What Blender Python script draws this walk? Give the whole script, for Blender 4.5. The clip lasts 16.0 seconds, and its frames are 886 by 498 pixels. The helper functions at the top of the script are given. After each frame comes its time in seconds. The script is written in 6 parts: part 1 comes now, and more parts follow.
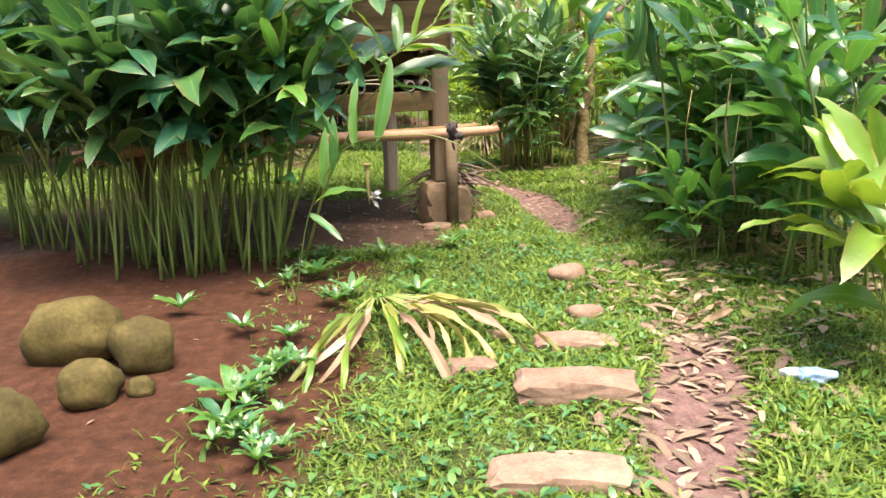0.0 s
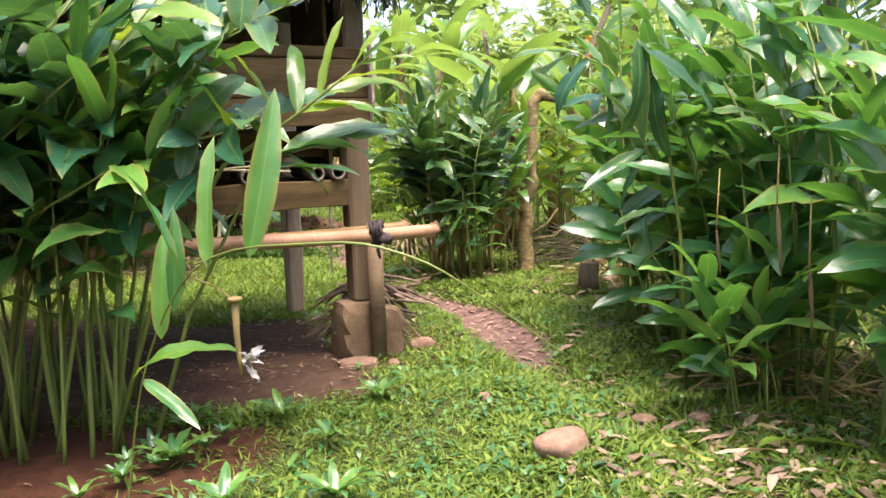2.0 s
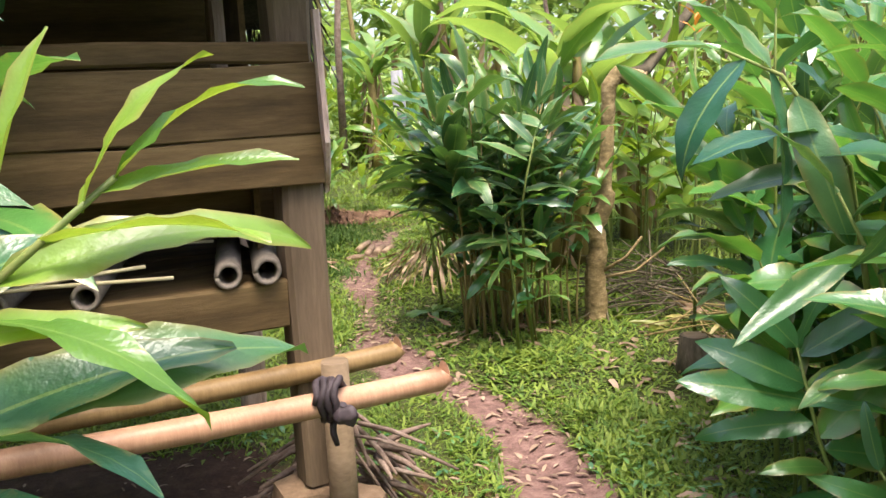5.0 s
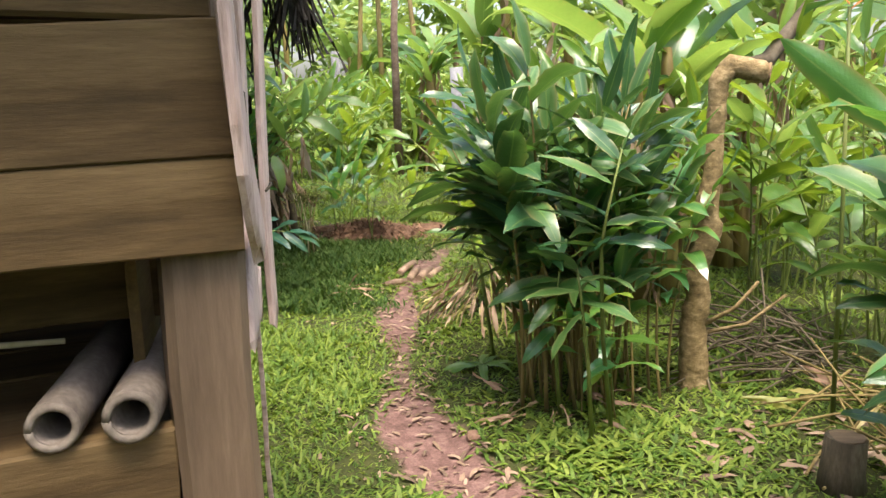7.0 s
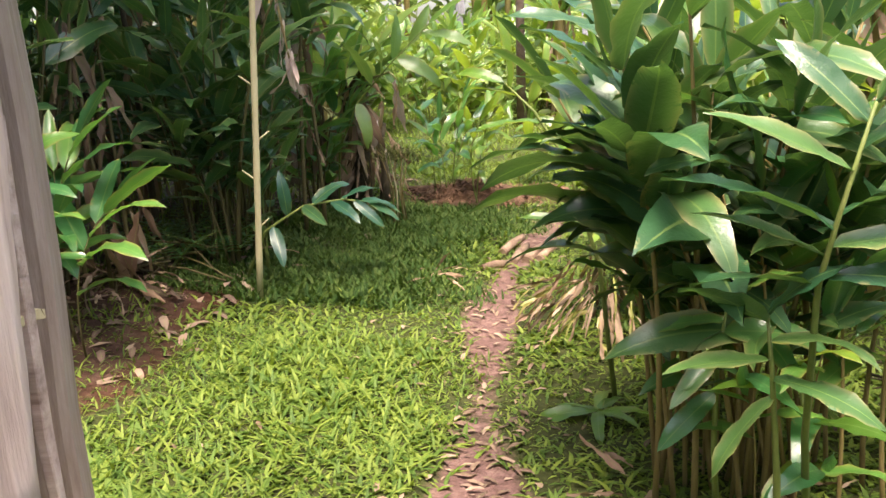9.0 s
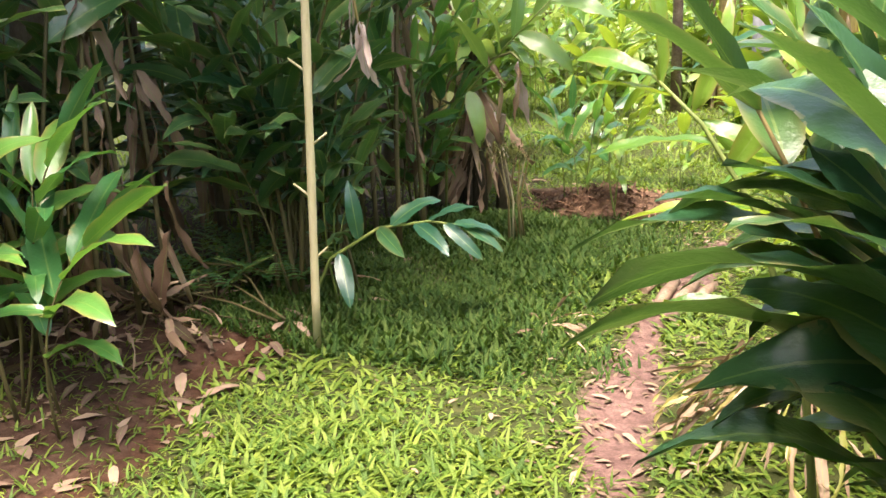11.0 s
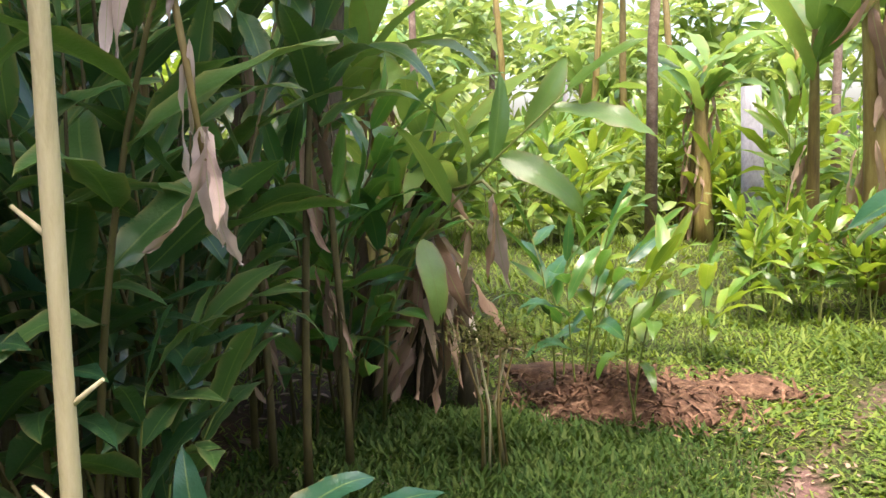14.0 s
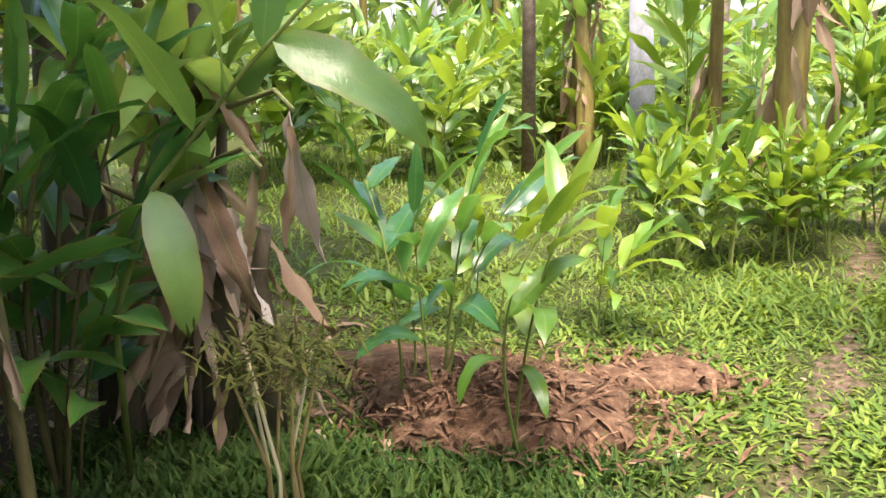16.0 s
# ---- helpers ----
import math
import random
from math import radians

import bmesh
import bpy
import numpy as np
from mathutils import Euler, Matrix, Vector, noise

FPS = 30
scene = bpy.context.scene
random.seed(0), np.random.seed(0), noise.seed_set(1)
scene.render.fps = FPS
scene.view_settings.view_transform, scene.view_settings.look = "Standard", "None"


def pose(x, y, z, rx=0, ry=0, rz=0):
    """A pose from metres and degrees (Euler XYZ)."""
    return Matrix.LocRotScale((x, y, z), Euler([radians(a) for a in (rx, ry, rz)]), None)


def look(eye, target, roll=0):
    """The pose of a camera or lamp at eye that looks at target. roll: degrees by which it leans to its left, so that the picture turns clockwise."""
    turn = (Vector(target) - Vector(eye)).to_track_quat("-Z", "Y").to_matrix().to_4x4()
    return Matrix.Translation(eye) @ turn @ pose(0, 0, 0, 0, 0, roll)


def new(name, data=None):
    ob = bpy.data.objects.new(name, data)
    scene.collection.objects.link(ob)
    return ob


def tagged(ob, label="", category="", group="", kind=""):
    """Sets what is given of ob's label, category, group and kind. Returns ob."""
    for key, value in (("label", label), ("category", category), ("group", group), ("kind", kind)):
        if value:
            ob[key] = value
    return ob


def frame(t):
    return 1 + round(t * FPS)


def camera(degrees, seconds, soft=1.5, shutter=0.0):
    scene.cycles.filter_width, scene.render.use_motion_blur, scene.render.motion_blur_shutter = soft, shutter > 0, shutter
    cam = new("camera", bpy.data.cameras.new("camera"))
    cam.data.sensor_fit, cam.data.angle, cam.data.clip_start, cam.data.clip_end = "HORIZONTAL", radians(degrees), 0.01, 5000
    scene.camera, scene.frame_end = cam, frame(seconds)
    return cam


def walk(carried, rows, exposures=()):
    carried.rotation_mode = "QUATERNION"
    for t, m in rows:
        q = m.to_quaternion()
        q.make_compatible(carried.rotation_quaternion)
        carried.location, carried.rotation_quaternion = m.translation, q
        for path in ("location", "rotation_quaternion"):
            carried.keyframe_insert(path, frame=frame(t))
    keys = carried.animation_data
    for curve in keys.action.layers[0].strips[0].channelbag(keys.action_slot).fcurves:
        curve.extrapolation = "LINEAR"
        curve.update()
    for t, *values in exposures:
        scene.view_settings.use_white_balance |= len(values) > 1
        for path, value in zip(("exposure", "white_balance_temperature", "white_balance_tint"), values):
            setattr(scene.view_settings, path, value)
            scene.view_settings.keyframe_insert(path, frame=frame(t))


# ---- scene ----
cam = camera(55.0, 16.0, soft=1.5)
# seconds, eye x, y, z, turn to the left, look up, lean to the left
PATH = [
    (0.0, 0.595, 1.447, 1.414, 3.96, -13.54, -1.34),
    (0.5, 0.503, 1.913, 1.399, 2.63, -11.99, -1.31),
    (1.0, 0.473, 2.382, 1.358, 2.07, -10.83, -1.52),
    (1.5, 0.420, 2.814, 1.309, -0.10, -9.23, -1.71),
    (2.0, 0.415, 3.225, 1.242, -2.28, -6.98, -1.76),
    (2.5, 0.422, 3.609, 1.201, -4.52, -7.64, -1.85),
    (3.0, 0.438, 4.035, 1.178, -5.60, -10.49, -0.93),
    (3.5, 0.536, 4.491, 1.285, -4.39, -11.71, -2.04),
    (4.0, 0.533, 4.901, 1.400, -2.98, -11.21, -2.01),
    (4.5, 0.608, 5.275, 1.492, -0.30, -10.51, -1.76),
    (5.0, 0.660, 5.561, 1.646, 1.72, -10.61, -2.56),
    (5.2, 0.668, 5.678, 1.660, 2.38, -10.18, -2.41),
    (7.3, 0.702, 7.150, 1.593, 7.23, -10.59, -2.51),
    (7.5, 0.712, 7.320, 1.553, 8.24, -11.04, -2.79),
    (8.0, 0.695, 7.732, 1.502, 10.51, -14.10, -2.33),
    (8.5, 0.657, 8.083, 1.546, 12.36, -14.19, -2.08),
    (9.0, 0.648, 8.466, 1.520, 15.11, -13.64, -2.44),
    (9.5, 0.590, 8.736, 1.497, 17.39, -13.52, -2.12),
    (9.7, 0.582, 8.851, 1.482, 18.64, -13.64, -2.43),
    (11.8, 0.129, 10.484, 1.482, 26.27, -14.89, -2.18),
    (12.0, 0.044, 10.614, 1.466, 24.48, -14.63, -2.16),
    (12.5, -0.125, 10.955, 1.458, 22.59, -12.63, -1.22),
    (13.0, -0.295, 11.219, 1.476, 26.12, -10.23, -1.87),
    (13.5, -0.413, 11.501, 1.490, 23.60, -7.95, -1.61),
    (14.0, -0.475, 11.807, 1.475, 20.57, -7.10, -1.38),
    (14.5, -0.522, 12.156, 1.454, 18.60, -9.96, -0.82),
    (15.0, -0.632, 12.603, 1.405, 15.76, -11.01, -0.14),
    (15.5, -0.667, 12.998, 1.372, 13.97, -11.31, -0.87),
    (16.0, -0.700, 13.352, 1.361, 12.38, -12.48, -1.27),
]


def pose_of(x, y, z, turn, up, lean):
    a, b = radians(turn), radians(up)
    ahead = Vector((-math.sin(a) * math.cos(b), math.cos(a) * math.cos(b), math.sin(b)))
    return look((x, y, z), Vector((x, y, z)) + ahead, lean)


walk(cam, [(row[0], pose_of(*row[1:])) for row in PATH], exposures=[(0.0, 1.82, 6650, 8), (2.0, 1.76, 6550, 14), (4.0, 1.78, 6500, 13), (6.0, 1.6, 6500, 11), (9.0, 1.9, 6850, 17), (12.0, 2.32, 6800, 14), (13.2, 2.24, 6650, 14), (14.5, 1.85, 6700, 20), (16.0, 2.12, 6650, 14)])

# ---- sky and sun ----
SUN_HEIGHT, SUN_TURN = 72.0, 160.0
world = bpy.data.worlds.new("sky")
scene.world = world
world.use_nodes = True
sky = world.node_tree.nodes.new("ShaderNodeTexSky")
sky.sky_type, sky.sun_disc = "NISHITA", False
sky.sun_elevation, sky.sun_rotation = radians(SUN_HEIGHT), radians(SUN_TURN)
sky.air_density, sky.dust_density, sky.ozone_density = 1.0, 4.0, 0.6
back = world.node_tree.nodes["Background"]
back.inputs["Strength"].default_value = 0.15
world.node_tree.links.new(sky.outputs[0], back.inputs["Color"])
sun = new("sun", bpy.data.lights.new("sun", "SUN"))
sun.data.energy, sun.data.angle, sun.data.color = 2.7, radians(28), (1.0, 0.95, 0.82)
sun.rotation_euler = (radians(90 - SUN_HEIGHT), 0, radians(-SUN_TURN + 180))


# ---- materials ----
def nodes_of(name):
    m = bpy.data.materials.new(name)
    m.use_nodes = True
    t = m.node_tree
    return m, t, t.nodes["Principled BSDF"]


def add(t, kind, **values):
    n = t.nodes.new(kind)
    for k, v in values.items():
        if k in n.inputs:
            n.inputs[k].default_value = v
    return n


def ramp(t, fac, stops):
    n = t.nodes.new("ShaderNodeValToRGB")
    e = n.color_ramp.elements
    while len(e) < len(stops):
        e.new(0.5)
    for el, (p, c) in zip(e, stops):
        el.position, el.color = p, (*c, 1)
    t.links.new(fac, n.inputs[0])
    return n.outputs[0]


def mix(t, fac, a, b, how="MIX"):
    n = t.nodes.new("ShaderNodeMix")
    n.data_type, n.blend_type = "RGBA", how
    for s, v in ((n.inputs[0], fac), (n.inputs[6], a), (n.inputs[7], b)):
        if isinstance(v, (int, float)):
            s.default_value = v
        elif isinstance(v, tuple):
            s.default_value = (*v, 1)
        else:
            t.links.new(v, s)
    return n.outputs[2]


def maths(t, op, a, b=0.0):
    n = t.nodes.new("ShaderNodeMath")
    n.operation = op
    for s, v in ((n.inputs[0], a), (n.inputs[1], b)):
        if isinstance(v, (int, float)):
            s.default_value = v
        else:
            t.links.new(v, s)
    return n.outputs[0]


def attr(t, name):
    n = t.nodes.new("ShaderNodeAttribute")
    n.attribute_name = name
    return n.outputs["Fac"]


def chance(t):
    """A random number for each object and each loose island of a mesh."""
    a = t.nodes.new("ShaderNodeObjectInfo").outputs["Random"]
    b = t.nodes.new("ShaderNodeNewGeometry").outputs["Random Per Island"]
    return maths(t, "FRACT", maths(t, "ADD", a, b))


def place(t, scale=(1, 1, 1), own=True):
    c = t.nodes.new("ShaderNodeTexCoord")
    m = t.nodes.new("ShaderNodeMapping")
    m.inputs["Scale"].default_value = scale
    t.links.new(c.outputs["Object"] if own else t.nodes.new("ShaderNodeNewGeometry").outputs["Position"], m.inputs[0])
    return m.outputs[0]


def noisy(t, vec, scale, detail=4.0, rough=0.6):
    n = add(t, "ShaderNodeTexNoise", Scale=scale, Detail=detail, Roughness=rough)
    if vec is not None:
        t.links.new(vec, n.inputs["Vector"])
    return n.outputs["Fac"]


def bump(t, bsdf, height, strength=0.4, distance=0.01):
    n = add(t, "ShaderNodeBump", Strength=strength, Distance=distance)
    t.links.new(height, n.inputs["Height"])
    t.links.new(n.outputs[0], bsdf.inputs["Normal"])


def rough_stuff(name, dark, mid, light, scale=6.0, fine=60.0, rough=0.85, stretch=(1, 1, 1), relief=0.5, vary=0.35):
    """A dull surface: blotches, fine grain and a shade of its own for each piece."""
    m, t, b = nodes_of(name)
    v = place(t, stretch)
    big, small = noisy(t, v, scale), noisy(t, v, fine, 6.0, 0.7)
    f = maths(t, "ADD", maths(t, "MULTIPLY", big, 0.6), maths(t, "MULTIPLY", small, 0.4))
    c = ramp(t, f, [(0.3, dark), (0.5, mid), (0.7, light)])
    n = add(t, "ShaderNodeHueSaturation")
    t.links.new(maths(t, "ADD", 1 - vary / 2, maths(t, "MULTIPLY", chance(t), vary)), n.inputs["Value"])
    t.links.new(c, n.inputs["Color"])
    t.links.new(n.outputs[0], b.inputs["Base Color"])
    b.inputs["Roughness"].default_value = rough
    b.inputs["Specular IOR Level"].default_value = 0.25
    bump(t, b, f, relief, 0.01)
    return m


def leaf_stuff(name, dark, mid, light, through_col, gloss=0.33, see=0.26, dry=(0.30, 0.20, 0.06), edge=0.0, sheen=0.8):
    """A leaf blade: veins off the midrib, a shade of its own for each leaf, light through the blade."""
    m, t, b = nodes_of(name)
    u, v, r = attr(t, "lu"), attr(t, "lv"), chance(t)
    col = ramp(t, r, [(0.0, dark), (0.45, mid), (0.9, light), (1.0, light)])
    au = maths(t, "ABSOLUTE", u)
    vein = maths(t, "SINE", maths(t, "MULTIPLY", maths(t, "SUBTRACT", v, maths(t, "MULTIPLY", au, 0.12)), 150.0))
    col = mix(t, maths(t, "MULTIPLY", maths(t, "ADD", vein, 1.0), 0.035), col, light)
    rib = maths(t, "LESS_THAN", au, 0.055)
    col = mix(t, maths(t, "MULTIPLY", rib, 0.55), col, (0.22, 0.30, 0.08))
    spots = noisy(t, place(t, (1, 1, 1), False), 9.0, 5.0, 0.7)
    if edge:
        ring = maths(t, "MULTIPLY", maths(t, "POWER", au, 5.0), maths(t, "GREATER_THAN", maths(t, "ADD", spots, maths(t, "MULTIPLY", r, 0.35)), 0.66))
        col = mix(t, maths(t, "MULTIPLY", ring, edge), col, dry)
    hue = add(t, "ShaderNodeHueSaturation")
    t.links.new(maths(t, "ADD", 0.7, maths(t, "MULTIPLY", spots, 0.6)), hue.inputs["Value"])
    t.links.new(col, hue.inputs["Color"])
    t.links.new(hue.outputs[0], b.inputs["Base Color"])
    b.inputs["Roughness"].default_value = gloss
    b.inputs["Specular IOR Level"].default_value = sheen
    bump(t, b, maths(t, "ADD", maths(t, "MULTIPLY", vein, 0.02), maths(t, "MULTIPLY", spots, 2.0)), 0.45, 0.006)
    tr = add(t, "ShaderNodeBsdfTranslucent")
    t.links.new(mix(t, 0.55, hue.outputs[0], through_col), tr.inputs["Color"])
    s = t.nodes.new("ShaderNodeMixShader")
    s.inputs[0].default_value = see
    t.links.new(b.outputs[0], s.inputs[1])
    t.links.new(tr.outputs[0], s.inputs[2])
    t.links.new(s.outputs[0], t.nodes["Material Output"].inputs["Surface"])
    return m


GINGER = leaf_stuff("ginger leaf", (0.02, 0.092, 0.036), (0.046, 0.165, 0.045), (0.105, 0.25, 0.045), (0.2, 0.46, 0.035), gloss=0.29, see=0.3, edge=0.8, sheen=0.95)
# mostly for shaded leaves: the blue of sky light is in the leaf colour
BLUE_GINGER = leaf_stuff("blue-green ginger leaf", (0.014, 0.07, 0.042), (0.026, 0.1, 0.05), (0.06, 0.15, 0.045), (0.16, 0.36, 0.04), gloss=0.32, see=0.22, edge=0.5, sheen=0.75)
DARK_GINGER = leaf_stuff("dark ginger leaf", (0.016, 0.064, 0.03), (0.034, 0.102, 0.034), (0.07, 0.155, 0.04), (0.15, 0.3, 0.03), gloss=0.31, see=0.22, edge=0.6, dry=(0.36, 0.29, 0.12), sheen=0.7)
BRIGHT_GINGER = leaf_stuff("bright ginger leaf", (0.055, 0.145, 0.018), (0.105, 0.22, 0.024), (0.19, 0.31, 0.035), (0.4, 0.5, 0.025), gloss=0.36, see=0.38, edge=0.7)
BANANA = leaf_stuff("banana leaf", (0.06, 0.16, 0.036), (0.12, 0.25, 0.05), (0.22, 0.35, 0.09), (0.42, 0.56, 0.08), gloss=0.32, see=0.42, edge=0.6)
FAR_LEAF = leaf_stuff("far foliage", (0.08, 0.17, 0.04), (0.19, 0.31, 0.07), (0.36, 0.45, 0.14), (0.52, 0.6, 0.12), gloss=0.42, see=0.42)
DRY_LEAF = leaf_stuff("dry leaf", (0.15, 0.08, 0.048), (0.3, 0.175, 0.11), (0.48, 0.33, 0.23), (0.5, 0.3, 0.12), gloss=0.75, see=0.15)
PALE_DRY = leaf_stuff("pale dry leaf", (0.32, 0.22, 0.18), (0.5, 0.38, 0.33), (0.62, 0.5, 0.45), (0.55, 0.4, 0.3), gloss=0.75, see=0.2)
# darker dry leaf, mainly for the left side, whose shade its colour holds
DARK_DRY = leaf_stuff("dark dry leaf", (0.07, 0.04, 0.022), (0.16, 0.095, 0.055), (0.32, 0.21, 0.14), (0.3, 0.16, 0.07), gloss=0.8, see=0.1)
YELLOW_LEAF = leaf_stuff("yellowed leaf", (0.18, 0.19, 0.035), (0.28, 0.27, 0.055), (0.36, 0.28, 0.1), (0.45, 0.4, 0.07), gloss=0.5, see=0.2)
GRASS = leaf_stuff("grass blade", (0.034, 0.085, 0.012), (0.098, 0.165, 0.021), (0.19, 0.245, 0.038), (0.32, 0.42, 0.03), gloss=0.6, see=0.3, sheen=0.3)
STALK = rough_stuff("green stalk", (0.07, 0.1, 0.025), (0.155, 0.19, 0.048), (0.26, 0.25, 0.085), 5, 40, 0.5, (1, 1, 0.3), 0.2)
# stalk copy for the left thicket, with the shade in its colour
SHADED_STALK = rough_stuff("shaded stalk", (0.035, 0.03, 0.013), (0.085, 0.07, 0.028), (0.16, 0.125, 0.05), 5, 40, 0.7, (1, 1, 0.3), 0.3)
OLD_STALK = rough_stuff("old stalk", (0.10, 0.07, 0.03), (0.22, 0.16, 0.06), (0.32, 0.25, 0.11), 5, 40, 0.7, (1, 1, 0.3), 0.3)
STEM = rough_stuff("banana stem", (0.075, 0.042, 0.016), (0.2, 0.145, 0.045), (0.33, 0.28, 0.095), 7, 30, 0.6, (1, 1, 0.15), 0.4)
BARK = rough_stuff("pale bark", (0.045, 0.033, 0.015), (0.2, 0.14, 0.065), (0.42, 0.31, 0.17), 16, 60, 0.9, (1, 1, 1.6), 1.5)
DARK_BARK = rough_stuff("dark bark", (0.03, 0.025, 0.018), (0.09, 0.07, 0.045), (0.17, 0.14, 0.1), 8, 60, 0.9, (1, 1, 0.3), 0.8)
WHITE_BARK = rough_stuff("lichen-grey post", (0.09, 0.088, 0.1), (0.19, 0.187, 0.21), (0.3, 0.295, 0.32), 7, 60, 0.85, (1, 1, 0.5), 0.4)
CUT_WOOD = rough_stuff("sawn wood end", (0.36, 0.2, 0.12), (0.52, 0.32, 0.22), (0.62, 0.42, 0.3), 20, 90, 0.85, (1, 1, 1), 0.3)
BAMBOO = rough_stuff("bamboo cane", (0.22, 0.115, 0.07), (0.37, 0.2, 0.125), (0.52, 0.31, 0.2), 4, 70, 0.42, (1, 1, 0.12), 0.25, 0.2)
OLD_BAMBOO = rough_stuff("weathered bamboo", (0.13, 0.075, 0.03), (0.23, 0.14, 0.06), (0.32, 0.21, 0.1), 4, 70, 0.5, (1, 1, 0.12), 0.25, 0.2)
PALE_CANE = rough_stuff("pale dry cane", (0.3, 0.24, 0.12), (0.5, 0.42, 0.25), (0.62, 0.54, 0.36), 5, 60, 0.6, (1, 1, 0.15), 0.3, 0.15)
PLANK = rough_stuff("brown plank", (0.03, 0.019, 0.008), (0.095, 0.058, 0.023), (0.19, 0.125, 0.056), 5, 55, 0.8, (0.12, 1, 1), 0.6)
POST_WOOD = rough_stuff("brown post", (0.075, 0.05, 0.03), (0.165, 0.112, 0.07), (0.27, 0.19, 0.125), 5, 55, 0.8, (0.1, 1, 1), 0.6)
SLAB_WOOD = rough_stuff("pale slab wood", (0.17, 0.1, 0.075), (0.58, 0.425, 0.36), (0.78, 0.63, 0.56), 14, 60, 0.85, (1, 1, 0.09), 1.3, 0.3)
LEG_WOOD = rough_stuff("greyed leg wood", (0.1, 0.06, 0.042), (0.36, 0.255, 0.2), (0.56, 0.43, 0.36), 7, 60, 0.85, (0.1, 1, 1), 0.9, 0.3)
CLAY = rough_stuff("clay tile tube", (0.09, 0.07, 0.055), (0.18, 0.145, 0.115), (0.28, 0.23, 0.19), 8, 70, 0.9)
STONE = rough_stuff("ochre stone", (0.03, 0.022, 0.007), (0.085, 0.062, 0.018), (0.165, 0.12, 0.04), 6, 45, 0.85, (1, 1, 1), 1.0)
SLAB = rough_stuff("pinkish stone slab", (0.11, 0.062, 0.043), (0.235, 0.14, 0.1), (0.35, 0.225, 0.165), 7, 60, 0.9, (1, 1, 1), 0.9)
FOOT = rough_stuff("footing stone", (0.08, 0.05, 0.03), (0.165, 0.105, 0.065), (0.26, 0.175, 0.115), 7, 60, 0.9, (1, 1, 1), 0.6)
THATCH = rough_stuff("dark thatch", (0.012, 0.011, 0.01), (0.035, 0.03, 0.026), (0.08, 0.07, 0.06), 8, 70, 0.95)
STRAP = rough_stuff("dark rubber strap", (0.025, 0.018, 0.02), (0.05, 0.035, 0.04), (0.08, 0.06, 0.065), 20, 90, 0.6)
LOG = rough_stuff("pale barked log", (0.12, 0.07, 0.05), (0.25, 0.165, 0.115), (0.4, 0.29, 0.21), 9, 70, 0.85, (1, 1, 1), 0.8)
LITTER = leaf_stuff("path litter leaf", (0.085, 0.045, 0.028), (0.18, 0.105, 0.068), (0.34, 0.225, 0.16), (0.35, 0.2, 0.1), gloss=0.8, see=0.1)
TWIG = rough_stuff("dry twig", (0.075, 0.048, 0.036), (0.18, 0.122, 0.095), (0.34, 0.26, 0.215), 8, 60, 0.85)
MULCH = rough_stuff("red mulch", (0.035, 0.017, 0.01), (0.115, 0.06, 0.036), (0.29, 0.18, 0.115), 14, 60, 0.95, (1, 1, 1), 1.2, 0.9)
MOSS = rough_stuff("moss", (0.035, 0.045, 0.008), (0.09, 0.095, 0.02), (0.16, 0.14, 0.04), 20, 90, 0.95, (1, 1, 1), 0.8)
PLASTIC_BLUE = rough_stuff("blue wrapper", (0.15, 0.25, 0.5), (0.3, 0.42, 0.65), (0.6, 0.7, 0.8), 12, 40, 0.35)
PETAL_WHITE = rough_stuff("wilted petal", (0.3, 0.24, 0.2), (0.5, 0.45, 0.42), (0.62, 0.58, 0.55), 30, 90, 0.7)
PLASTIC_WHITE = rough_stuff("white wrapper", (0.5, 0.5, 0.5), (0.7, 0.7, 0.7), (0.8, 0.8, 0.8), 12, 40, 0.4)

# ground: grass root soil, red soil, trodden path, litter, dark soil under the hut
GROUND, gt, gb = nodes_of("ground")
gp = place(gt, (1, 1, 1), False)
gn1, gn2, gn3 = noisy(gt, gp, 1.3), noisy(gt, gp, 14.0, 6.0, 0.7), noisy(gt, gp, 90.0, 6.0, 0.75)
gf = maths(gt, "ADD", maths(gt, "MULTIPLY", gn2, 0.6), maths(gt, "MULTIPLY", gn3, 0.4))
turf = ramp(gt, gf, [(0.32, (0.018, 0.02, 0.007)), (0.5, (0.045, 0.052, 0.014)), (0.68, (0.1, 0.095, 0.032))])
red = ramp(gt, gf, [(0.32, (0.018, 0.0065, 0.003)), (0.5, (0.057, 0.0205, 0.0098)), (0.68, (0.115, 0.046, 0.024))])
trod = ramp(gt, gf, [(0.32, (0.06, 0.03, 0.026)), (0.5, (0.16, 0.09, 0.078)), (0.68, (0.29, 0.18, 0.155))])
# dim also puts the shade of the left edge into the soil colour
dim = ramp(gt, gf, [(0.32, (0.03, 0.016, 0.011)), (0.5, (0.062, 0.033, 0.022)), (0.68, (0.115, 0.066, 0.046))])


def masked(name, under, over, wide=0.35):
    f = maths(gt, "ADD", attr(gt, name), maths(gt, "MULTIPLY", maths(gt, "SUBTRACT", gn2, 0.5), 0.9))
    return mix(gt, ramp(gt, f, [(0.5 - wide / 2, (0, 0, 0)), (0.5 + wide / 2, (1, 1, 1))]), under, over)


gc = masked("trodden", masked("dark_shaded_soil", masked("red_soil", turf, red), dim), trod)
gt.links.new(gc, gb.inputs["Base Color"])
gb.inputs["Roughness"].default_value, gb.inputs["Specular IOR Level"].default_value = 0.9, 0.2
bump(gt, gb, gf, 0.7, 0.03)

